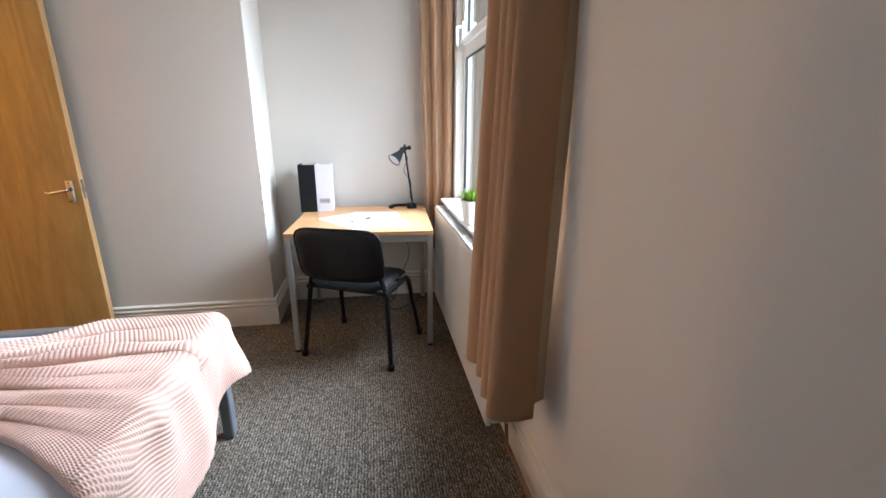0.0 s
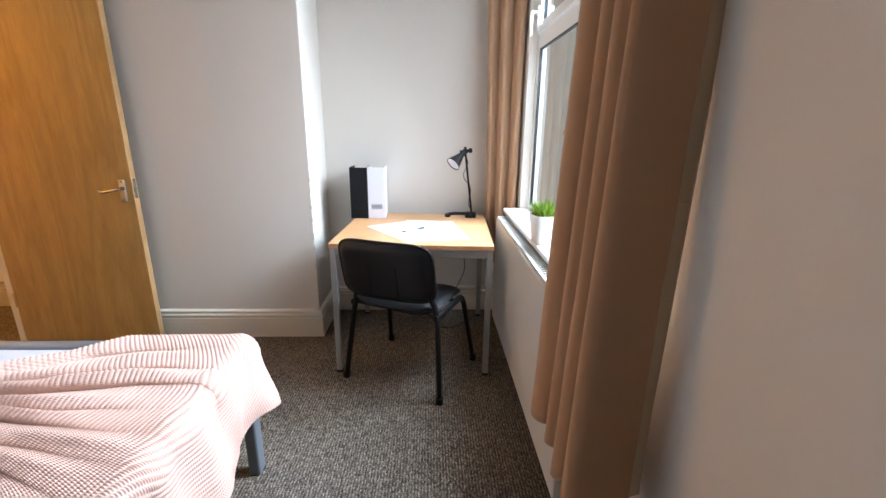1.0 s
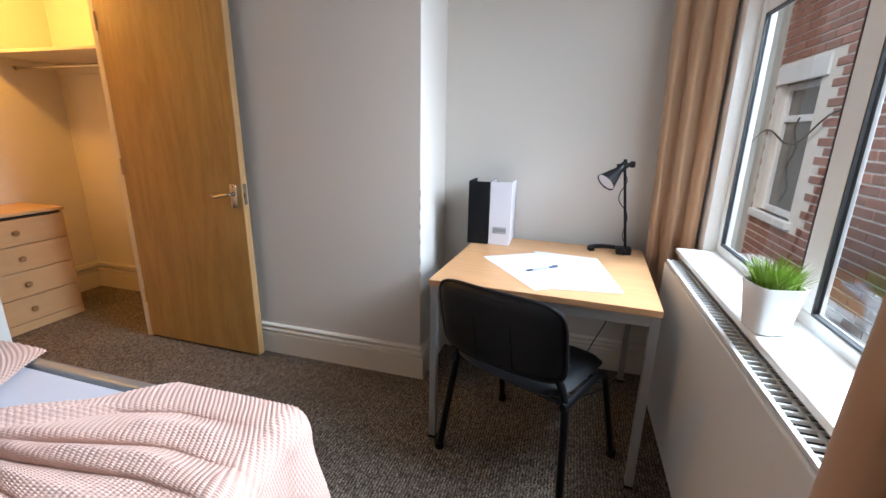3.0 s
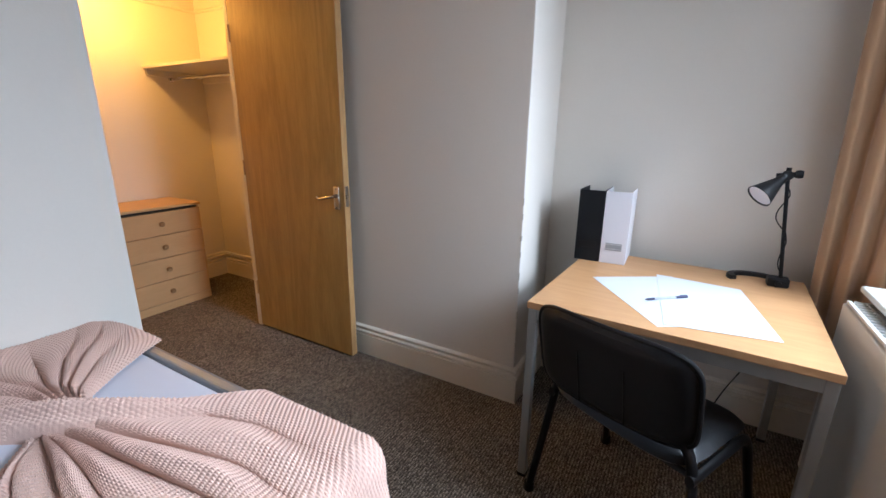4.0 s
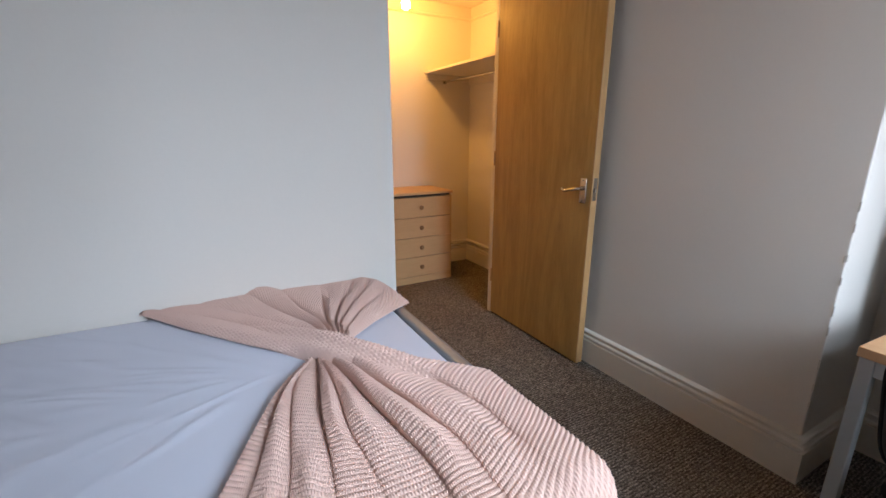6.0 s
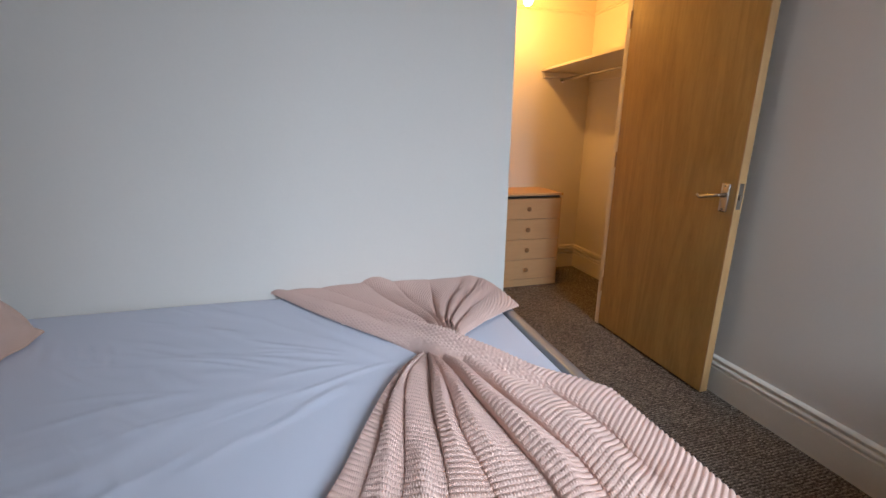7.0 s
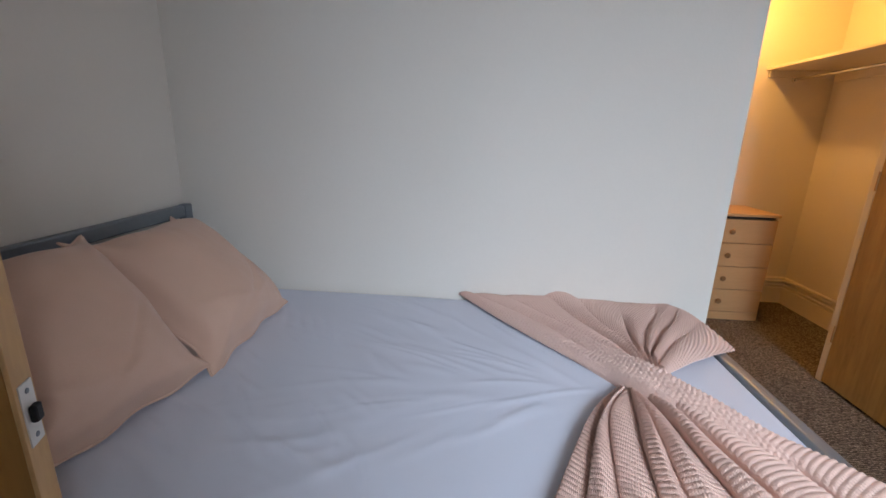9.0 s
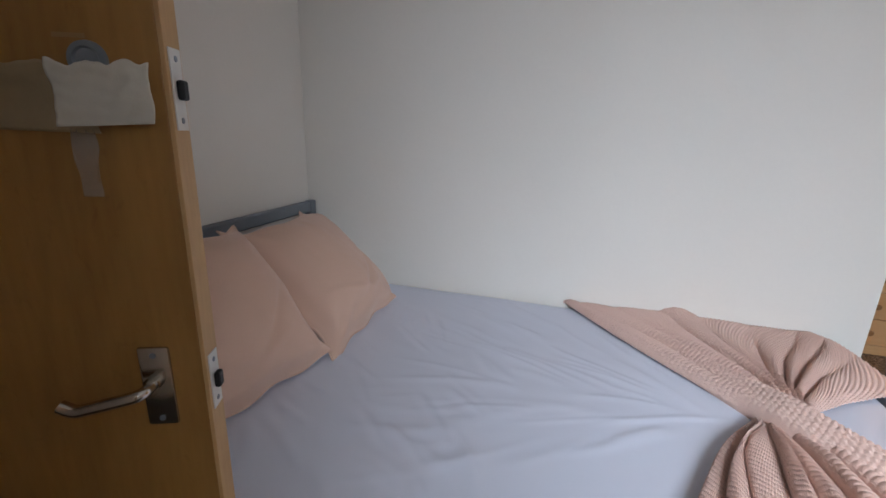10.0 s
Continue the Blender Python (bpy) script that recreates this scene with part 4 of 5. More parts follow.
for k in range(9):
    crease += ridge_line(-0.86 + 0.012 * k, 0.74 + 0.030 * k + rng.uniform(-0.01, 0.01), radians(28 + rng.uniform(-9, 9)), rng.uniform(0.12, 0.26), 0.011, rng.uniform(0.002, 0.0045))
for k in range(34):
    crease += ridge_line(rng.uniform(-0.7, 0.18), rng.uniform(0.65, 1.25), radians(rng.uniform(28, 70)), rng.uniform(0.10, 0.26), rng.uniform(0.009, 0.020), rng.uniform(0.0014, 0.0040))
Z += flat * (0.005 * wrinkle(X, Y, 2, 3, 4.0) + crease * smoothstep(0.0, 0.05, edge))
mattress = empty("mattress", pose(0, 0, 0), "mattress under a creased pale lilac fitted sheet", "mattress")
grid_mesh("fitted_sheet", np.stack([X, Y, Z], -1), nu, nv, M_SHEET, mattress, "creased pale lilac fitted sheet")
part("core", box(mx0 + 0.012, mx1 - 0.012, my0 + 0.012, my1 - 0.012, 0.307, MT - 0.05, 0.02), M_PILLOW, mattress)


def scatter_cushion(name, m, w, h, t, seed, material, label, category, group):
    """A soft square cushion with pinched corners, a flat seam edge and creases."""
    n = 60
    u = np.linspace(-1, 1, n)[:, None] * np.ones((1, n))
    v = np.linspace(-1, 1, n)[None, :] * np.ones((n, 1))
    pin = 1 - 0.105 * np.clip(1 - v**2, 0, 1) ** 0.75 * (np.abs(u) ** 3)
    pin2 = 1 - np.where(v > 0, 0.175, 0.03) * np.clip(1 - u**2, 0, 1) ** 0.75 * (np.abs(v) ** 3)
    x, y = u * pin * w / 2 * 1.035, v * pin2 * h / 2 * 1.035
    # the seam wavers, and each corner ear turns its own way
    rr = np.random.RandomState(seed)
    x = x + 0.006 * np.sin(9 * v + seed) * np.abs(u) ** 6
    y = y + 0.006 * np.sin(8 * u + 2 * seed) * np.abs(v) ** 6
    ear = np.zeros_like(u)
    for su in (-1, 1):
        for sv in (-1, 1):
            near_c = np.exp(-((u - su) ** 2 + (v - sv) ** 2) / 0.045)
            tip = np.exp(-((u - su) ** 2 + (v - sv) ** 2) / 0.014)
            x, y = x + su * 0.005 * tip, y + sv * 0.005 * tip
            ear += rr.uniform(-0.028, 0.030) * near_c
            x = x + rr.uniform(-0.018, 0.018) * near_c
            y = y + rr.uniform(-0.012, 0.018) * near_c
    body = np.clip((1 - np.abs(u) ** 2.1) * (1 - np.abs(v) ** 2.1), 0, 1) ** 0.52
    body *= 0.25 + 0.75 * smoothstep(1.0, 0.86, np.maximum(np.abs(u), np.abs(v)))
    corner = np.hypot(np.abs(u) - 1, np.abs(v) - 1)
    ang = np.arctan2(1 - np.abs(v), 1 - np.abs(u) + 1e-6)
    pull = 0.010 * np.sin(9 * ang + seed + 2 * np.sign(u) + np.sign(v)) * np.exp(-((corner - 0.34) / 0.24) ** 2)
    slack = 0.012 * np.exp(-(((u - 0.1) * 0.6 + (v + 0.62) * 1.0 - 0.10 * np.sin(4 * u + seed)) / 0.06) ** 2) * smoothstep(0.95, 0.4, np.abs(u))
    slack -= 0.014 * np.exp(-((v + 0.52 - 0.16 * np.sin(3 * u + seed)) / 0.055) ** 2) * smoothstep(0.9, 0.2, np.abs(u - 0.25))
    cre = 0.030 * wrinkle(u * 1.2, v * 1.2, seed, 4, 2.8) * body + 2.6 * (pull + slack) * body + 0.008 * np.sin(14 * (u - v) + seed) * smoothstep(0.5, 1.1, np.abs(u * v) ** 0.5) * body
    top = np.stack([x, y, t / 2 * body + cre + ear + 0.0025], -1)
    bot = np.stack([x, y, -t / 2 * body + cre * 0.4 + ear - 0.0025], -1)
    idx = np.arange(n * n).reshape(n, n)
    f = np.stack([idx[:-1, :-1], idx[1:, :-1], idx[1:, 1:], idx[:-1, 1:]], -1).reshape(-1, 4)
    rimv = np.concatenate([idx[:, 0], idx[-1, 1:], idx[-2::-1, -1], idx[0, -2:0:-1]])
    side = [(int(rimv[k]), int(rimv[k - 1]), int(rimv[k - 1]) + n * n, int(rimv[k]) + n * n) for k in range(len(rimv))]
    faces = f.tolist() + (f[:, ::-1] + n * n).tolist() + side
    me = bpy.data.meshes.new(name)
    me.from_pydata(np.concatenate([top.reshape(-1, 3), bot.reshape(-1, 3)]).tolist(), [], faces)
    me.materials.append(material)
    me.polygons.foreach_set("use_smooth", [True] * len(me.polygons))
    me.update()
    root = empty(name, m, label, category, group)
    cover = new("cover", me)
    cover.parent = root
    edge = np.concatenate([top, bot]).reshape(2, n * n, 3).mean(0)[rimv]
    part("piping", tube([Vector(p) for p in edge[::2]] + [Vector(edge[0])], 0.0042, 6), material, cover, smooth=True)
    return root


def stand(bl, br, tl):
    """The pose of a cushion from three corners: bottom left, bottom right and top left, and its size."""
    bl, br, tl = Vector(bl), Vector(br), Vector(tl)
    ex, ey = (br - bl), (tl - bl)
    w, h = ex.length, ey.length
    ex.normalize()
    ey = (ey - ex * ey.dot(ex)).normalized()
    ez = ex.cross(ey)
    m = Matrix((ex, ey, ez)).transposed().to_4x4()
    m.translation = bl + ex * w / 2 + ey * h / 2
    return m, w, h


m, w, h = stand((-0.965, 0.700, 0.562), (-0.475, 0.728, 0.558), (-1.045, 0.335, 0.885))
scatter_cushion("cushion", m, w, h, 0.27, 5, M_PINK, "dusty pink cotton cushion leaning against a pillow by the wall", "cushion", "cushions on the bed")
m, w, h = stand((-0.452, 0.695, 0.562), (0.005, 0.622, 0.560), (-0.558, 0.392, 0.912))
scatter_cushion("cushion", m, w, h, 0.29, 11, M_PINK, "dusty pink cotton cushion with creases, leaning forward", "cushion", "cushions on the bed")
m, w, h = stand((-1.14, 0.50, 0.585), (-0.50, 0.48, 0.585), (-1.14, 0.28, 0.79))
scatter_cushion("pillow", m, w, h, 0.12, 21, M_PILLOW, "white bed pillow propped on the headboard behind a cushion", "pillow", "pillows on the bed")
m, w, h = stand((-0.46, 0.50, 0.585), (0.16, 0.48, 0.585), (-0.46, 0.28, 0.78))
scatter_cushion("pillow", m, w, h, 0.12, 23, M_PILLOW, "white bed pillow propped on the headboard", "pillow", "pillows on the bed")

# ---- knitted throw, twisted in the middle ----


def fan(creases, nu, ns, soft):
    """Places u across and s along a fan of cloth; the crease lines lie at even steps of u, and the cloth passes smoothly through them."""
    s = np.linspace(0, 1, ns)
    lines = np.stack([rounded(c, s, f) for c, f in zip(creases, soft)])
    n = len(creases) - 1
    q = np.linspace(0, n, nu)
    k = np.clip(q.astype(int), 0, n - 1)
    f = (q - k)[:, None, None]
    p0, p1, p2, p3 = (lines[np.clip(k + j, 0, n)] for j in (-1, 0, 1, 2))
    tension = 0.40
    t1, t2 = tension * (p2 - p0), tension * (p3 - p1)
    pts = (2 * f**3 - 3 * f**2 + 1) * p1 + (f**3 - 2 * f**2 + f) * t1 + (3 * f**2 - 2 * f**3) * p2 + (f**3 - f**2) * t2
    return pts, q[:, None] * np.ones((1, ns)), s[None, :] * np.ones((nu, 1))


def knitted(across, along, rows, stitches):
    """Rib rows of plump stitches, each row set off by half a stitch."""
    row = along * rows
    r = row - np.floor(row)
    st = 0.5 + 0.5 * np.sin(2 * math.pi * across * stitches + math.pi * np.floor(row))
    plump = np.sin(math.pi * r) ** 0.6
    return plump**1.3 * (0.22 + 0.78 * st)


def hemmed(v, drop=0.008):
    """Turns the rim of a cloth down by its thickness."""
    v = np.pad(v, ((1, 1), (1, 1), (0, 0)), mode="edge")
    for sl in (np.s_[0, :], np.s_[-1, :], np.s_[:, 0], np.s_[:, -1]):
        v[sl][..., 2] -= drop
    return v


def run_length(P):
    """How far along the cloth each place lies from the twist."""
    step = np.linalg.norm(np.diff(P, axis=1), axis=-1)
    return np.concatenate([np.zeros((P.shape[0], 1)), np.cumsum(step, axis=1)], axis=1)


def pleats(q, s, heights, lean, reach):
    """Rolled pleats between the creases, steeper on one side, that die out towards the hem."""
    k = np.clip(q.astype(int), 0, len(heights) - 1)
    f = np.clip(q - k, 0, 1)
    g = f**lean
    prof = np.sin(math.pi * g) ** 0.75
    die = np.exp(-((s / np.array(reach)[k]) ** 3))
    rise = smoothstep(0.0, 0.12, s)
    return np.array(heights)[k] * prof * die * (0.45 + 0.55 * rise)


def rolled_over(P, lift):
    """Lays the cloth on the bed, over its side and down."""
    fx = P[..., 0]
    over = np.maximum(fx - X1, 0)
    r = 0.045
    ang = np.clip(over / r, 0, math.pi / 2)
    straight = np.maximum(over - r * math.pi / 2, 0)
    hang = smoothstep(0.0, 0.22, straight)
    swing = hang * (0.014 * np.sin(P[..., 1] * 17 + 0.6) + 0.008 + 0.060 * smoothstep(2.10, 2.22, P[..., 1]))
    base = MT + 0.006 + 0.005 * smoothstep(2.15, 2.25, P[..., 1])
    nx, nz = np.sin(ang), np.cos(ang)
    v = np.stack([np.minimum(fx, X1) + r * nx - 0.034 + nx * lift + swing * nx, P[..., 1], base - r * (1 - nz) - straight + nz * lift], -1)
    v[..., 0] = np.maximum(v[..., 0], BX + 0.003)
    return v


# the lobe that falls over the side of the bed: crease lines from its near edge to its far edge, in plan, unrolled past the side
SIDE = [
    [(-0.500, 1.862), (-0.370, 1.752), (-0.195, 1.668), (-0.02, 1.585), (0.12, 1.480), (0.26, 1.36), (0.60, 1.10)],
    [(-0.490, 1.868), (-0.325, 1.757), (-0.175, 1.700), (0.00, 1.640), (0.20, 1.550), (0.62, 1.36)],
    [(-0.482, 1.874), (-0.386, 1.800), (-0.210, 1.757), (-0.06, 1.730), (0.20, 1.665), (0.63, 1.54)],
    [(-0.476, 1.881), (-0.290, 1.848), (-0.145, 1.817), (0.00, 1.802), (0.20, 1.770), (0.63, 1.70)],
    [(-0.470, 1.893), (-0.258, 1.890), (-0.149, 1.873), (0.02, 1.880), (0.20, 1.870), (0.61, 1.83)],
    [(-0.466, 1.910), (-0.280, 1.942), (-0.125, 1.969), (0.05, 1.990), (0.20, 1.975), (0.57, 1.97)],
    [(-0.468, 1.930), (-0.310, 1.986), (-0.163, 2.044), (0.00, 2.080), (0.20, 2.072), (0.54, 2.06)],
    [(-0.478, 1.948), (-0.348, 2.031), (-0.225, 2.142), (-0.05, 2.200), (0.20, 2.185), (0.46, 2.165)],
    [(-0.505, 1.985), (-0.400, 2.085), (-0.270, 2.215), (-0.185, 2.296), (0.208, 2.298), (0.470, 2.250)],
]
NU, NS = 720, 560
P, q, s = fan(SIDE, NU, NS, (0.05, 0.05, 0.05, 0.05, 0.05, 0.05, 0.05, 0.05, 0.012))
run = run_length(P)
lift = pleats(q, s, (0.012, 0.026, 0.018, 0.032, 0.022, 0.040, 0.038, 0.034), 0.62, (0.50, 0.44, 0.48, 0.40, 0.46, 0.56, 0.54, 0.52))
P[..., 1] += 0.012 * wrinkle(P[..., 0] * 3, q * 0.4, 53, 3, 2.0) * smoothstep(0.08, 0.3, s) * np.clip(np.minimum(q, 8 - q), 0, 1)
P[..., 1] -= 0.42 * lift * smoothstep(0.1, 0.3, s)
# lesser tucks within the pleats, and soft waves where the cloth lies slack
for qc, s0, s1, h, wd in ((5.45, 0.22, 0.62, 0.014, 0.16), (6.5, 0.35, 0.70, 0.012, 0.18), (4.4, 0.12, 0.50, 0.010, 0.15), (3.55, 0.10, 0.45, 0.010, 0.16), (2.45, 0.3, 0.66, 0.012, 0.2), (1.5, 0.2, 0.6, 0.008, 0.18)):
    line = qc + 0.25 * (s - s0)
    lift += h * np.exp(-(((q - line) / wd) ** 2)) * smoothstep(s0, s0 + 0.10, s) * smoothstep(s1, s1 - 0.16, s)
lift += 0.006 * (1 + wrinkle(P[..., 0] * 2.2, P[..., 1] * 2.2, 31, 3, 3.2)) * smoothstep(0.30, 0.6, s)
slack = smoothstep(0.52, 0.72, s)
lift += 0.007 * slack * (1 + np.sin(2 * math.pi * (0.62 * q + 0.5 * np.sin(5 * s)))) * smoothstep(1.0, 0.85, s)
rim = np.clip(np.minimum(np.minimum(q, 8 - q) * 5.0, (1 - s) * 22), 0, 1)
lift = 0.004 + lift * (0.25 + 0.75 * rim)
lift += 0.0054 * knitted(q / 8, run, 1 / 0.0142, 140)
V = hemmed(rolled_over(P, lift))
throw = empty("throw_blanket", pose(0, 0, 0), "pale pink chunky knitted throw twisted in the middle of the bed", "blanket")
grid_mesh("side_fall", V, V.shape[0], V.shape[1], M_KNIT, throw)

# the fan that spreads to the wall and the foot of the bed
WALL = [
    [(-0.490, 1.885), (-0.575, 1.812), (-0.690, 1.712), (-0.870, 1.570), (-1.135, 1.385)],
    [(-0.500, 1.905), (-0.640, 1.840), (-0.800, 1.735), (-0.960, 1.610), (-1.140, 1.435)],
    [(-0.520, 1.925), (-0.660, 1.885), (-0.800, 1.795), (-1.020, 1.670), (-1.143, 1.570)],
    [(-0.535, 1.940), (-0.690, 1.920), (-0.870, 1.850), (-1.090, 1.775), (-1.143, 1.735)],
    [(-0.545, 1.955), (-0.690, 1.950), (-0.830, 1.922), (-1.010, 1.900), (-1.143, 1.880)],
    [(-0.550, 1.965), (-0.690, 1.968), (-0.820, 1.990), (-1.040, 2.030), (-1.143, 2.050)],
    [(-0.552, 1.975), (-0.670, 1.990), (-0.840, 2.055), (-1.000, 2.150), (-1.140, 2.200)],
    [(-0.553, 1.985), (-0.650, 2.000), (-0.810, 2.095), (-0.940, 2.190), (-1.090, 2.270)],
    [(-0.550, 1.993), (-0.610, 2.005), (-0.760, 2.115), (-0.860, 2.215), (-0.960, 2.300)],
    [(-0.545, 2.000), (-0.585, 2.030), (-0.660, 2.130), (-0.715, 2.230), (-0.750, 2.304)],
]
P, q, s = fan(WALL, 560, 330, (0.05,) * 10)
run = run_length(P)
lift = pleats(q, s, (0.030, 0.036, 0.034, 0.038, 0.030, 0.030, 0.028, 0.030, 0.022), 0.75, (1.05, 0.85, 0.90, 0.95, 0.85, 0.70, 0.75, 0.82, 0.75))
lift += 0.020 * np.exp(-(((q - 3.4) / 0.5) ** 2)) * smoothstep(0.75, 0.95, s)
lift += 0.004 * (1 + wrinkle(P[..., 0] * 2, P[..., 1] * 2, 37, 3, 3.0)) * smoothstep(0.25, 0.6, s)
rim = np.clip(np.minimum(np.minimum(q, 9 - q) * 4.0, (1 - s) * 14 + 0.4), 0, 1)
lift = 0.005 + lift * (0.3 + 0.7 * rim) + 0.0068 * knitted(q / 9, run, 1 / 0.0142, 110)
V = hemmed(rolled_over(P, lift), 0.004)
grid_mesh("wall_fan", V, V.shape[0], V.shape[1], M_KNIT, throw)

# the roll that crosses over the twist, sinking into the cloth at both ends
t_ = np.linspace(0, 1, 420)[:, None] * np.ones((1, 120))
c_ = np.linspace(-1, 1, 120)[None, :] * np.ones((420, 1))
mid = rounded([(-0.930, 1.640), (-0.760, 1.765), (-0.605, 1.885), (-0.500, 1.952), (-0.400, 2.040), (-0.270, 2.155), (-0.150, 2.235)], t_, 0.08)
tan = np.gradient(mid, axis=0)
nrm = np.stack([-tan[..., 1], tan[..., 0]], -1) / np.linalg.norm(tan, axis=-1, keepdims=True)
half = np.interp(t_, [0, 0.25, 0.45, 0.55, 0.7, 1.0], [0.040, 0.050, 0.054, 0.052, 0.050, 0.046])
top = np.interp(t_, [0, 0.15, 0.35, 0.5, 0.65, 0.85, 1.0], [-0.014, 0.018, 0.050, 0.066, 0.052, 0.018, -0.014])
for _ in range(25):
    top[1:-1] = (top[:-2] + top[1:-1] + top[2:]) / 3
arch = np.clip(1 - np.abs(c_) ** 2.6, 0, 1) ** 0.6
strands = 0.008 * np.sin(2 * math.pi * (1.25 * c_ + 0.15 + 0.5 * t_)) * arch
pos = mid + nrm * (half * c_)[..., None]
zz = MT + 0.010 + top * arch + strands * smoothstep(0.0, 0.3, t_) - 0.014 * (1 - arch) + 0.0058 * knitted(c_, t_, 74, 7.5) * (0.3 + 0.7 * arch)
F = np.concatenate([pos, zz[..., None]], -1)
grid_mesh("crossing_roll", F, 420, 120, M_KNIT, throw, "roll of the throw crossing over the twist")

# ---- closet ----
chest = empty("chest_of_drawers", pose(CLX + 0.02, 2.80, 0), "pale maple chest of four drawers with round wooden knobs", "chest of drawers")
CD, CW, CHH = 0.405, 0.64, 0.757
part("side_panel", box(0, CD - 0.018, 0, 0.016, 0, CHH - 0.02, 0.001), M_CHEST, chest)
part("side_panel", box(0, CD - 0.018, CW - 0.016, CW, 0, CHH - 0.02, 0.001), M_CHEST, chest)
part("back_panel", box(0, 0.006, 0.016, CW - 0.016, 0.02, CHH - 0.02), M_CHEST, chest)
part("top", box(0, CD + 0.010, -0.006, CW + 0.006, CHH - 0.020, CHH, 0.004), M_CHEST, chest)
# recessed strip coloured near-black to paint the shadow line below the top
part("painted_shadow_rail", box(CD - 0.03, CD - 0.010, 0.016, CW - 0.016, CHH - 0.034, CHH - 0.020), M_GAP_SHADE, chest)
part("plinth", box(CD - 0.016, CD, 0, CW, 0, 0.058, 0.001), M_CHEST, chest)
for k in range(4):
    z0 = 0.061 + k * 0.165
    dr = part("drawer", box(CD - 0.017, CD, 0.001, CW - 0.001, z0, z0 + 0.161, 0.0025), M_CHEST, chest)
    part("drawer_box", box(0.03, CD - 0.018, 0.02, CW - 0.02, z0 + 0.01, z0 + 0.12), M_CHEST_EDGE, dr)
    part("knob", lathe([(0.008, 0), (0.008, 0.010), (0.017, 0.016), (0.0175, 0.024), (0.013, 0.029), (0.003, 0.030)], 20, m=pose(CD, 0.352, z0 + 0.080, 0, 90, 0)), M_CHEST_EDGE, dr, "round turned knob", True)

shelf = empty("closet_shelf", pose(CLX, CLY, 1.70), "cream painted closet shelf on a batten", "shelf")
SL, SD = -CLX + CHX0, 0.46
part("board", box(0.001, SL, -SD, -0.001, 0, 0.020, 0.002), M_TRIM, shelf)
part("batten", box(0.001, 0.020, -SD + 0.02, -0.002, -0.045, -0.001, 0.002), M_TRIM, shelf)
part("batten", box(0.022, SL, -0.022, -0.001, -0.070, -0.001, 0.002), M_TRIM, shelf)
railob = empty("hanging_rail", pose(CLX, CLY - 0.26, 1.645), "steel hanging rail below the closet shelf", "clothes rail")
part("rod", tube([(0.002, 0, 0), (SL, 0, 0)], 0.0095, 12), M_CHROME, railob, smooth=True)
part("socket", lathe([(0.020, 0), (0.020, 0.005), (0.013, 0.007), (0.013, 0.018)], 16, m=pose(0.001, 0, 0, 0, 90, 0)), M_CHROME, railob, smooth=True)

BULB = (-2.408, 3.056, 2.105)
pend = empty("pendant_lamp", pose(*BULB), "lit bare warm bulb hanging in the closet", "pendant lamp")
part("bulb", lathe([(0.013, 0.035), (0.016, 0.022), (0.029, -0.002), (0.031, -0.018), (0.026, -0.038), (0.012, -0.050), (0.002, -0.053)][::-1], 20), M_BULB, pend, "glowing warm bulb", True)
part("lampholder", lathe([(0.017, 0.036), (0.018, 0.075), (0.010, 0.085), (0.004, 0.088)], 16), M_UPVC, pend, smooth=True)
part("flex", tube([(0, 0, 0.088), (0, 0, CLCEIL - BULB[2] - 0.016)], 0.003, 6), M_UPVC, pend)
part("ceiling_rose", lathe([(0.036, CLCEIL - BULB[2] - 0.001), (0.035, CLCEIL - BULB[2] - 0.012), (0.012, CLCEIL - BULB[2] - 0.022)][::-1], 20), M_UPVC, pend, smooth=True)

pipe = tube(bend([(CLX + 0.026, 3.46, 0.205), (CLX + 0.026, CLY - 0.026, 0.205), (CHX0, CLY - 0.026, 0.205)], 5, 0.03), 0.011, 10)
tagged(finish("heating_pipe", pipe, M_TRIM, True), "cream painted pipe running above the closet skirting", "pipe")

# ---- bedroom door fittings ----
lever_handle(bd, pose(L - 0.066, -0.002, 0.848, 0, 0, 180), 1)
for z0, z1 in ((0.800, 0.888), (1.203, 1.300)):
    pl = part("latch_plate", box(L, L + 0.002, 0.004, 0.032, z0, z1, 0.0006), M_PLATE, bd, "steel latch plate")
    part("latch_bolt", box(L + 0.002, L + 0.011, 0.010, 0.026, (z0 + z1) / 2 - 0.012, (z0 + z1) / 2 + 0.012, 0.003), M_PLASTIC, pl, "dark latch bolt")
    bm = bmesh.new()
    for z in (z0 + 0.012, z1 - 0.012):
        lathe([(0.004, 0), (0.0035, 0.001), (0.001, 0.0012)], 10, bm, pose(L + 0.002, 0.018, z, 0, 90, 0))
    part("screw", bm, M_STEEL, pl)
lockr = part("night_latch", lathe([(0.022, 0), (0.021, 0.005), (0.015, 0.006), (0.013, 0.003), (0.003, 0.003)], 24, m=pose(L - 0.085, -0.002, 1.280, 90, 0, 0)), M_STEEL, bd, "round dull steel lock rose", True)


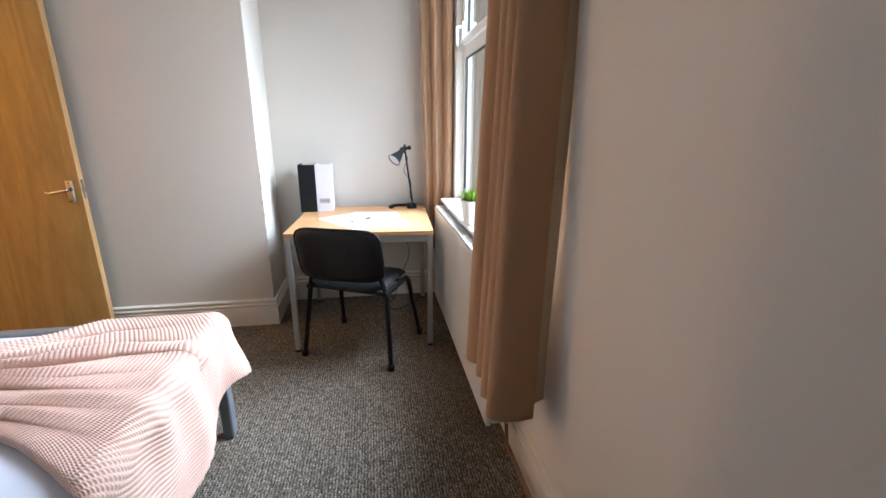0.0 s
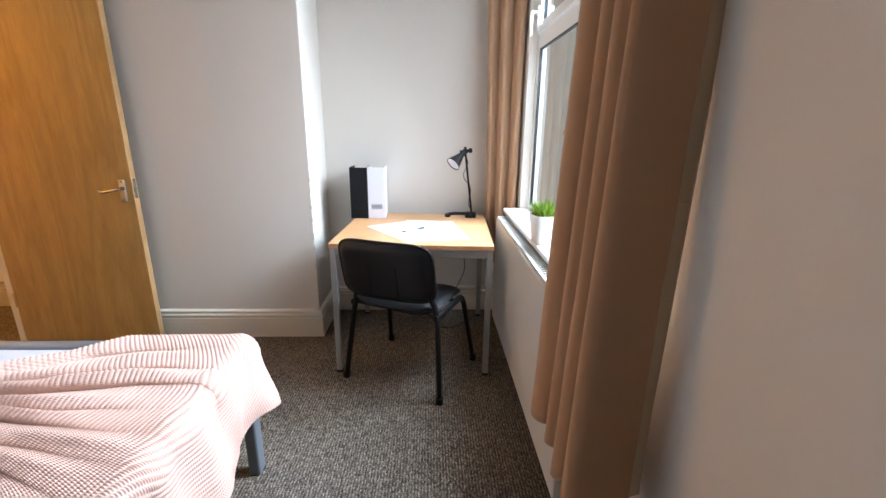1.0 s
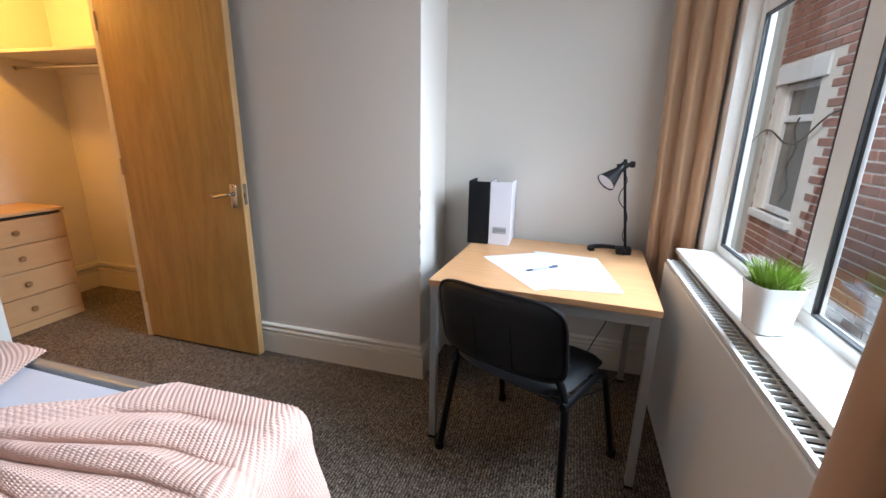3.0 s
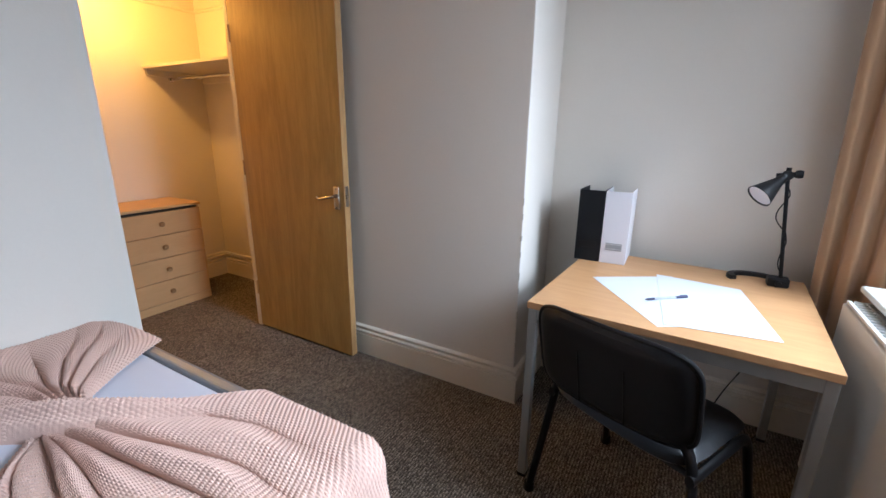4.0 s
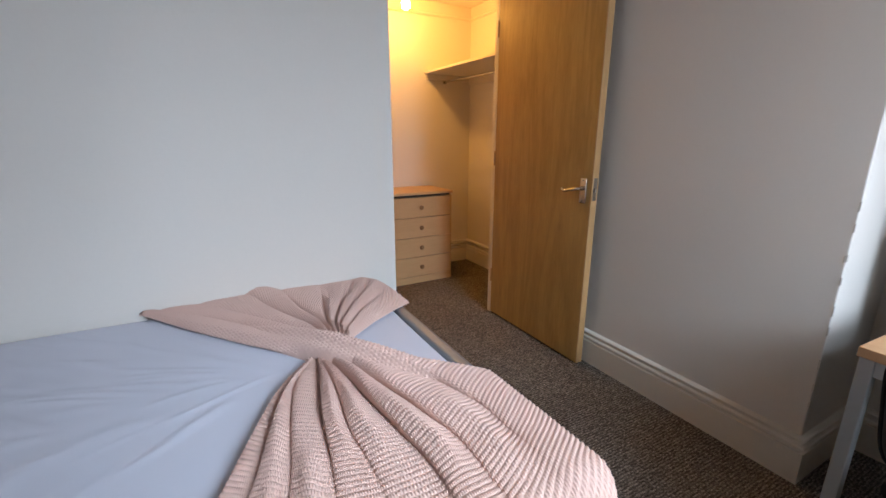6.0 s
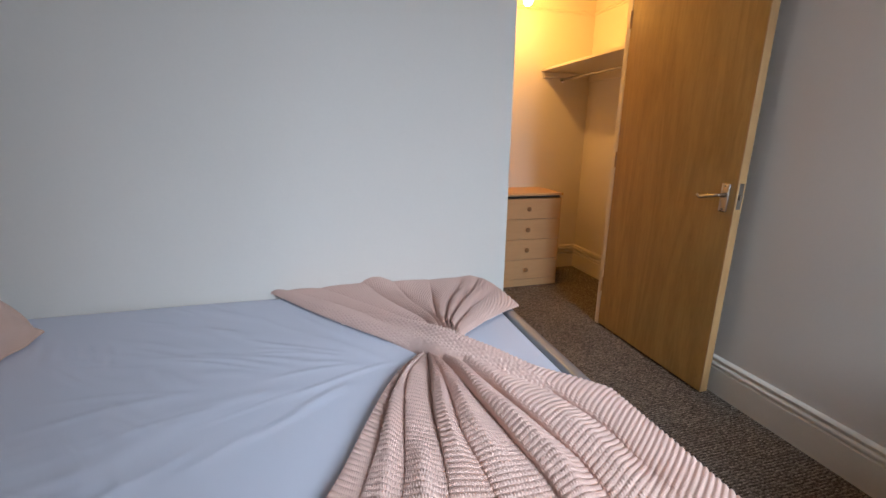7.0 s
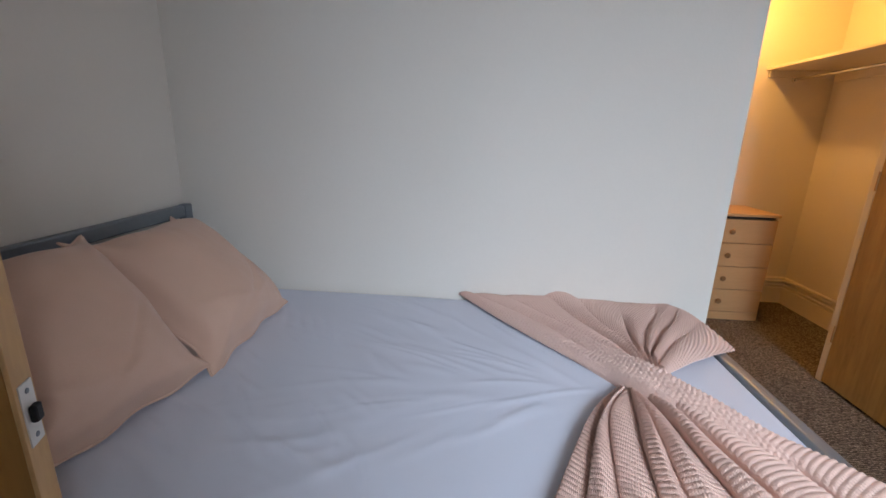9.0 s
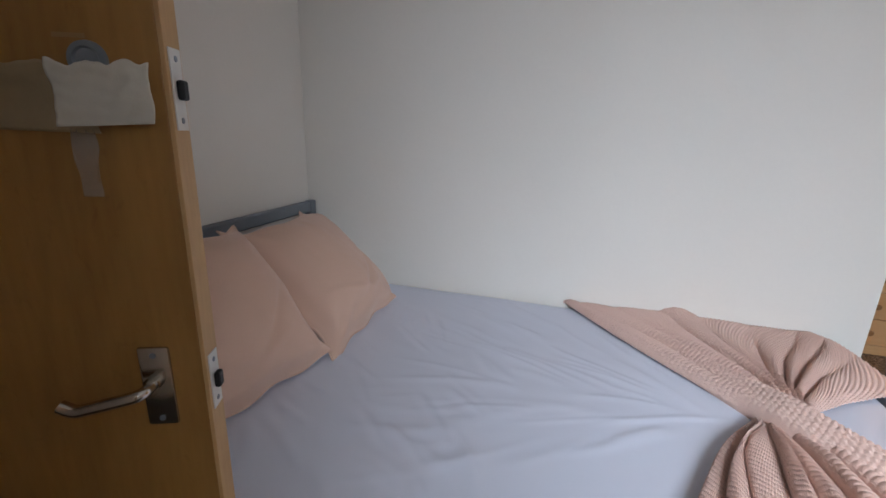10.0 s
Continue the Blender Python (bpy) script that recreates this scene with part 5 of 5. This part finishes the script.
def strip(name, x0, x1, z0, z1, material, label, seed, off, tilt=0.0):
    n, k = 40, 20
    uu = np.linspace(0, 1, n)[:, None] * np.ones((1, k))
    vv = np.linspace(0, 1, k)[None, :] * np.ones((n, 1))
    xx = x0 + (x1 - x0) * uu + 0.003 * wrinkle(uu * 4, vv * 4, seed, 2, 2)
    zz = z0 + (z1 - z0) * vv + tilt * (uu - 0.5) + 0.006 * wrinkle(uu * 6, vv * 0, seed + 1, 3, 2) * vv
    yy = -0.0022 - off - 0.0022 * (1 + wrinkle(uu * 6, vv * 5, seed + 2, 3, 2))
    o = grid_mesh(name, np.stack([xx, yy, zz], -1), n, k, material, bd, label)
    so = o.modifiers.new("thickness", "SOLIDIFY")
    so.thickness = 0.0006


strip("tape", L - 0.30, L - 0.085, 1.199, 1.276, M_TAPE, "strip of masking tape", 41, 0.001, -0.004)
strip("tape", L - 0.120, L - 0.012, 1.207, 1.277, M_TAPE_WHITE, "crumpled white paper tape", 47, 0.016, 0.006)
strip("tape", L - 0.118, L - 0.092, 1.12, 1.203, M_CLEAR_TAPE, "peeling adhesive tape", 53, 0.001, 0.0)
part("chip", box(L - 0.120, L - 0.085, -0.0026, -0.002, 1.304, 1.309), M_CHEST_EDGE, bd, "chipped veneer mark")

# ---- outside ----
structure("ground", box(1.62, 60, -40, 40, -0.50, -0.30), M_CONCRETE, "grey paved passage beside the house", "ground")
NX = 2.75
nb = empty("neighbour_house", pose(NX, 0, 0), "red brick side wall of the neighbouring house", "house", kind="structure")
NWY0, NWY1, NWZ0, NWZ1 = 5.95, 6.68, 0.55, 1.77
bm = box(0, 0.2, -2.0, NWY0, -0.3, 3.6)
box(0, 0.2, NWY1, 14.0, -0.3, 3.6, bm=bm)
box(0, 0.2, NWY0, NWY1, -0.3, NWZ0, bm=bm)
box(0, 0.2, NWY0, NWY1, NWZ1, 3.6, bm=bm)
part("mortar_wall", bm, M_MORTAR, nb, "pale mortar joints")
nw = part("window", box(0.05, 0.11, NWY0, NWY0 + 0.06, NWZ0, NWZ1, 0.004), M_UPVC, nb, "white framed window")
bm = box(0.05, 0.11, NWY1 - 0.06, NWY1, NWZ0, NWZ1, 0.004)
box(0.05, 0.11, NWY0 + 0.06, NWY1 - 0.06, NWZ0, NWZ0 + 0.06, 0.004, bm=bm)
box(0.05, 0.11, NWY0 + 0.06, NWY1 - 0.06, NWZ1 - 0.06, NWZ1, 0.004, bm=bm)
box(0.05, 0.11, NWY0 + 0.06, NWY1 - 0.06, 1.42, 1.48, 0.004, bm=bm)
part("frame", bm, M_UPVC, nw)
part("pane", box(0.08, 0.085, NWY0 + 0.06, NWY1 - 0.06, NWZ0 + 0.06, NWZ1 - 0.06), M_NWIN, nw, "dark pane")
part("lintel", box(-0.02, 0.10, NWY0 - 0.10, NWY1 + 0.10, NWZ1, NWZ1 + 0.17, 0.006), M_UPVC, nb, "white painted lintel")
part("sill", box(-0.05, 0.10, NWY0 - 0.06, NWY1 + 0.06, NWZ0 - 0.07, NWZ0, 0.006), M_UPVC, nb, "white painted sill")
part("render_coat", box(-0.03, 0.0, 6.80, 14.0, -0.3, 3.6), M_RENDER, nb, "grey rendered stretch of wall")
cab = empty("outdoor_cable", pose(0, 0, 0), "dark cables slung along the brick wall", "cable")
part("strand", tube([(NX - 0.03, 5.2 + k * 0.09, 1.42 + 0.10 * math.sin(k * 0.45) - 0.01 * k) for k in range(22)], 0.008, 6), M_PLASTIC, cab, smooth=True)
part("strand", tube([(NX - 0.03, 6.10 + 0.05 * math.sin(k * 0.9), 1.45 - 0.05 * k) for k in range(16)], 0.007, 6), M_PLASTIC, cab, smooth=True)
# bricks of the neighbouring wall: the nearest as single pieces, the rest joined
one = bpy.data.meshes.new("brick")
bm = box(-0.008, 0.010, 0.0, 0.211, 0.0, 0.060, 0.003, seg=1)
bm.to_mesh(one)
bm.free()
one.materials.append(M_BRICK)
rest = bmesh.new()
count = 0
for r in range(40):
    z = -0.28 + r * 0.075
    y = 0.6 + (0.1125 if r % 2 else 0)
    while y < 6.9:
        clear = y + 0.215 < NWY0 - 0.1 or y > NWY1 + 0.1 or z + 0.065 < NWZ0 - 0.07 or z > NWZ1 + 0.17
        if clear:
            if 4.0 < y < 6.0 and 0.75 < z < 2.45 and count < 300:
                o = new("brick", one)
                o.parent = nb
                o.location = (0, y, z)
                count += 1
            else:
                box(-0.008, 0.010, y, y + 0.211, z, z + 0.060, bm=rest)
        y += 0.225
wall_rest = part("brickwork", rest, M_BRICK, nb, "further red brick courses")
wall_rest["kind"] = "stuff"
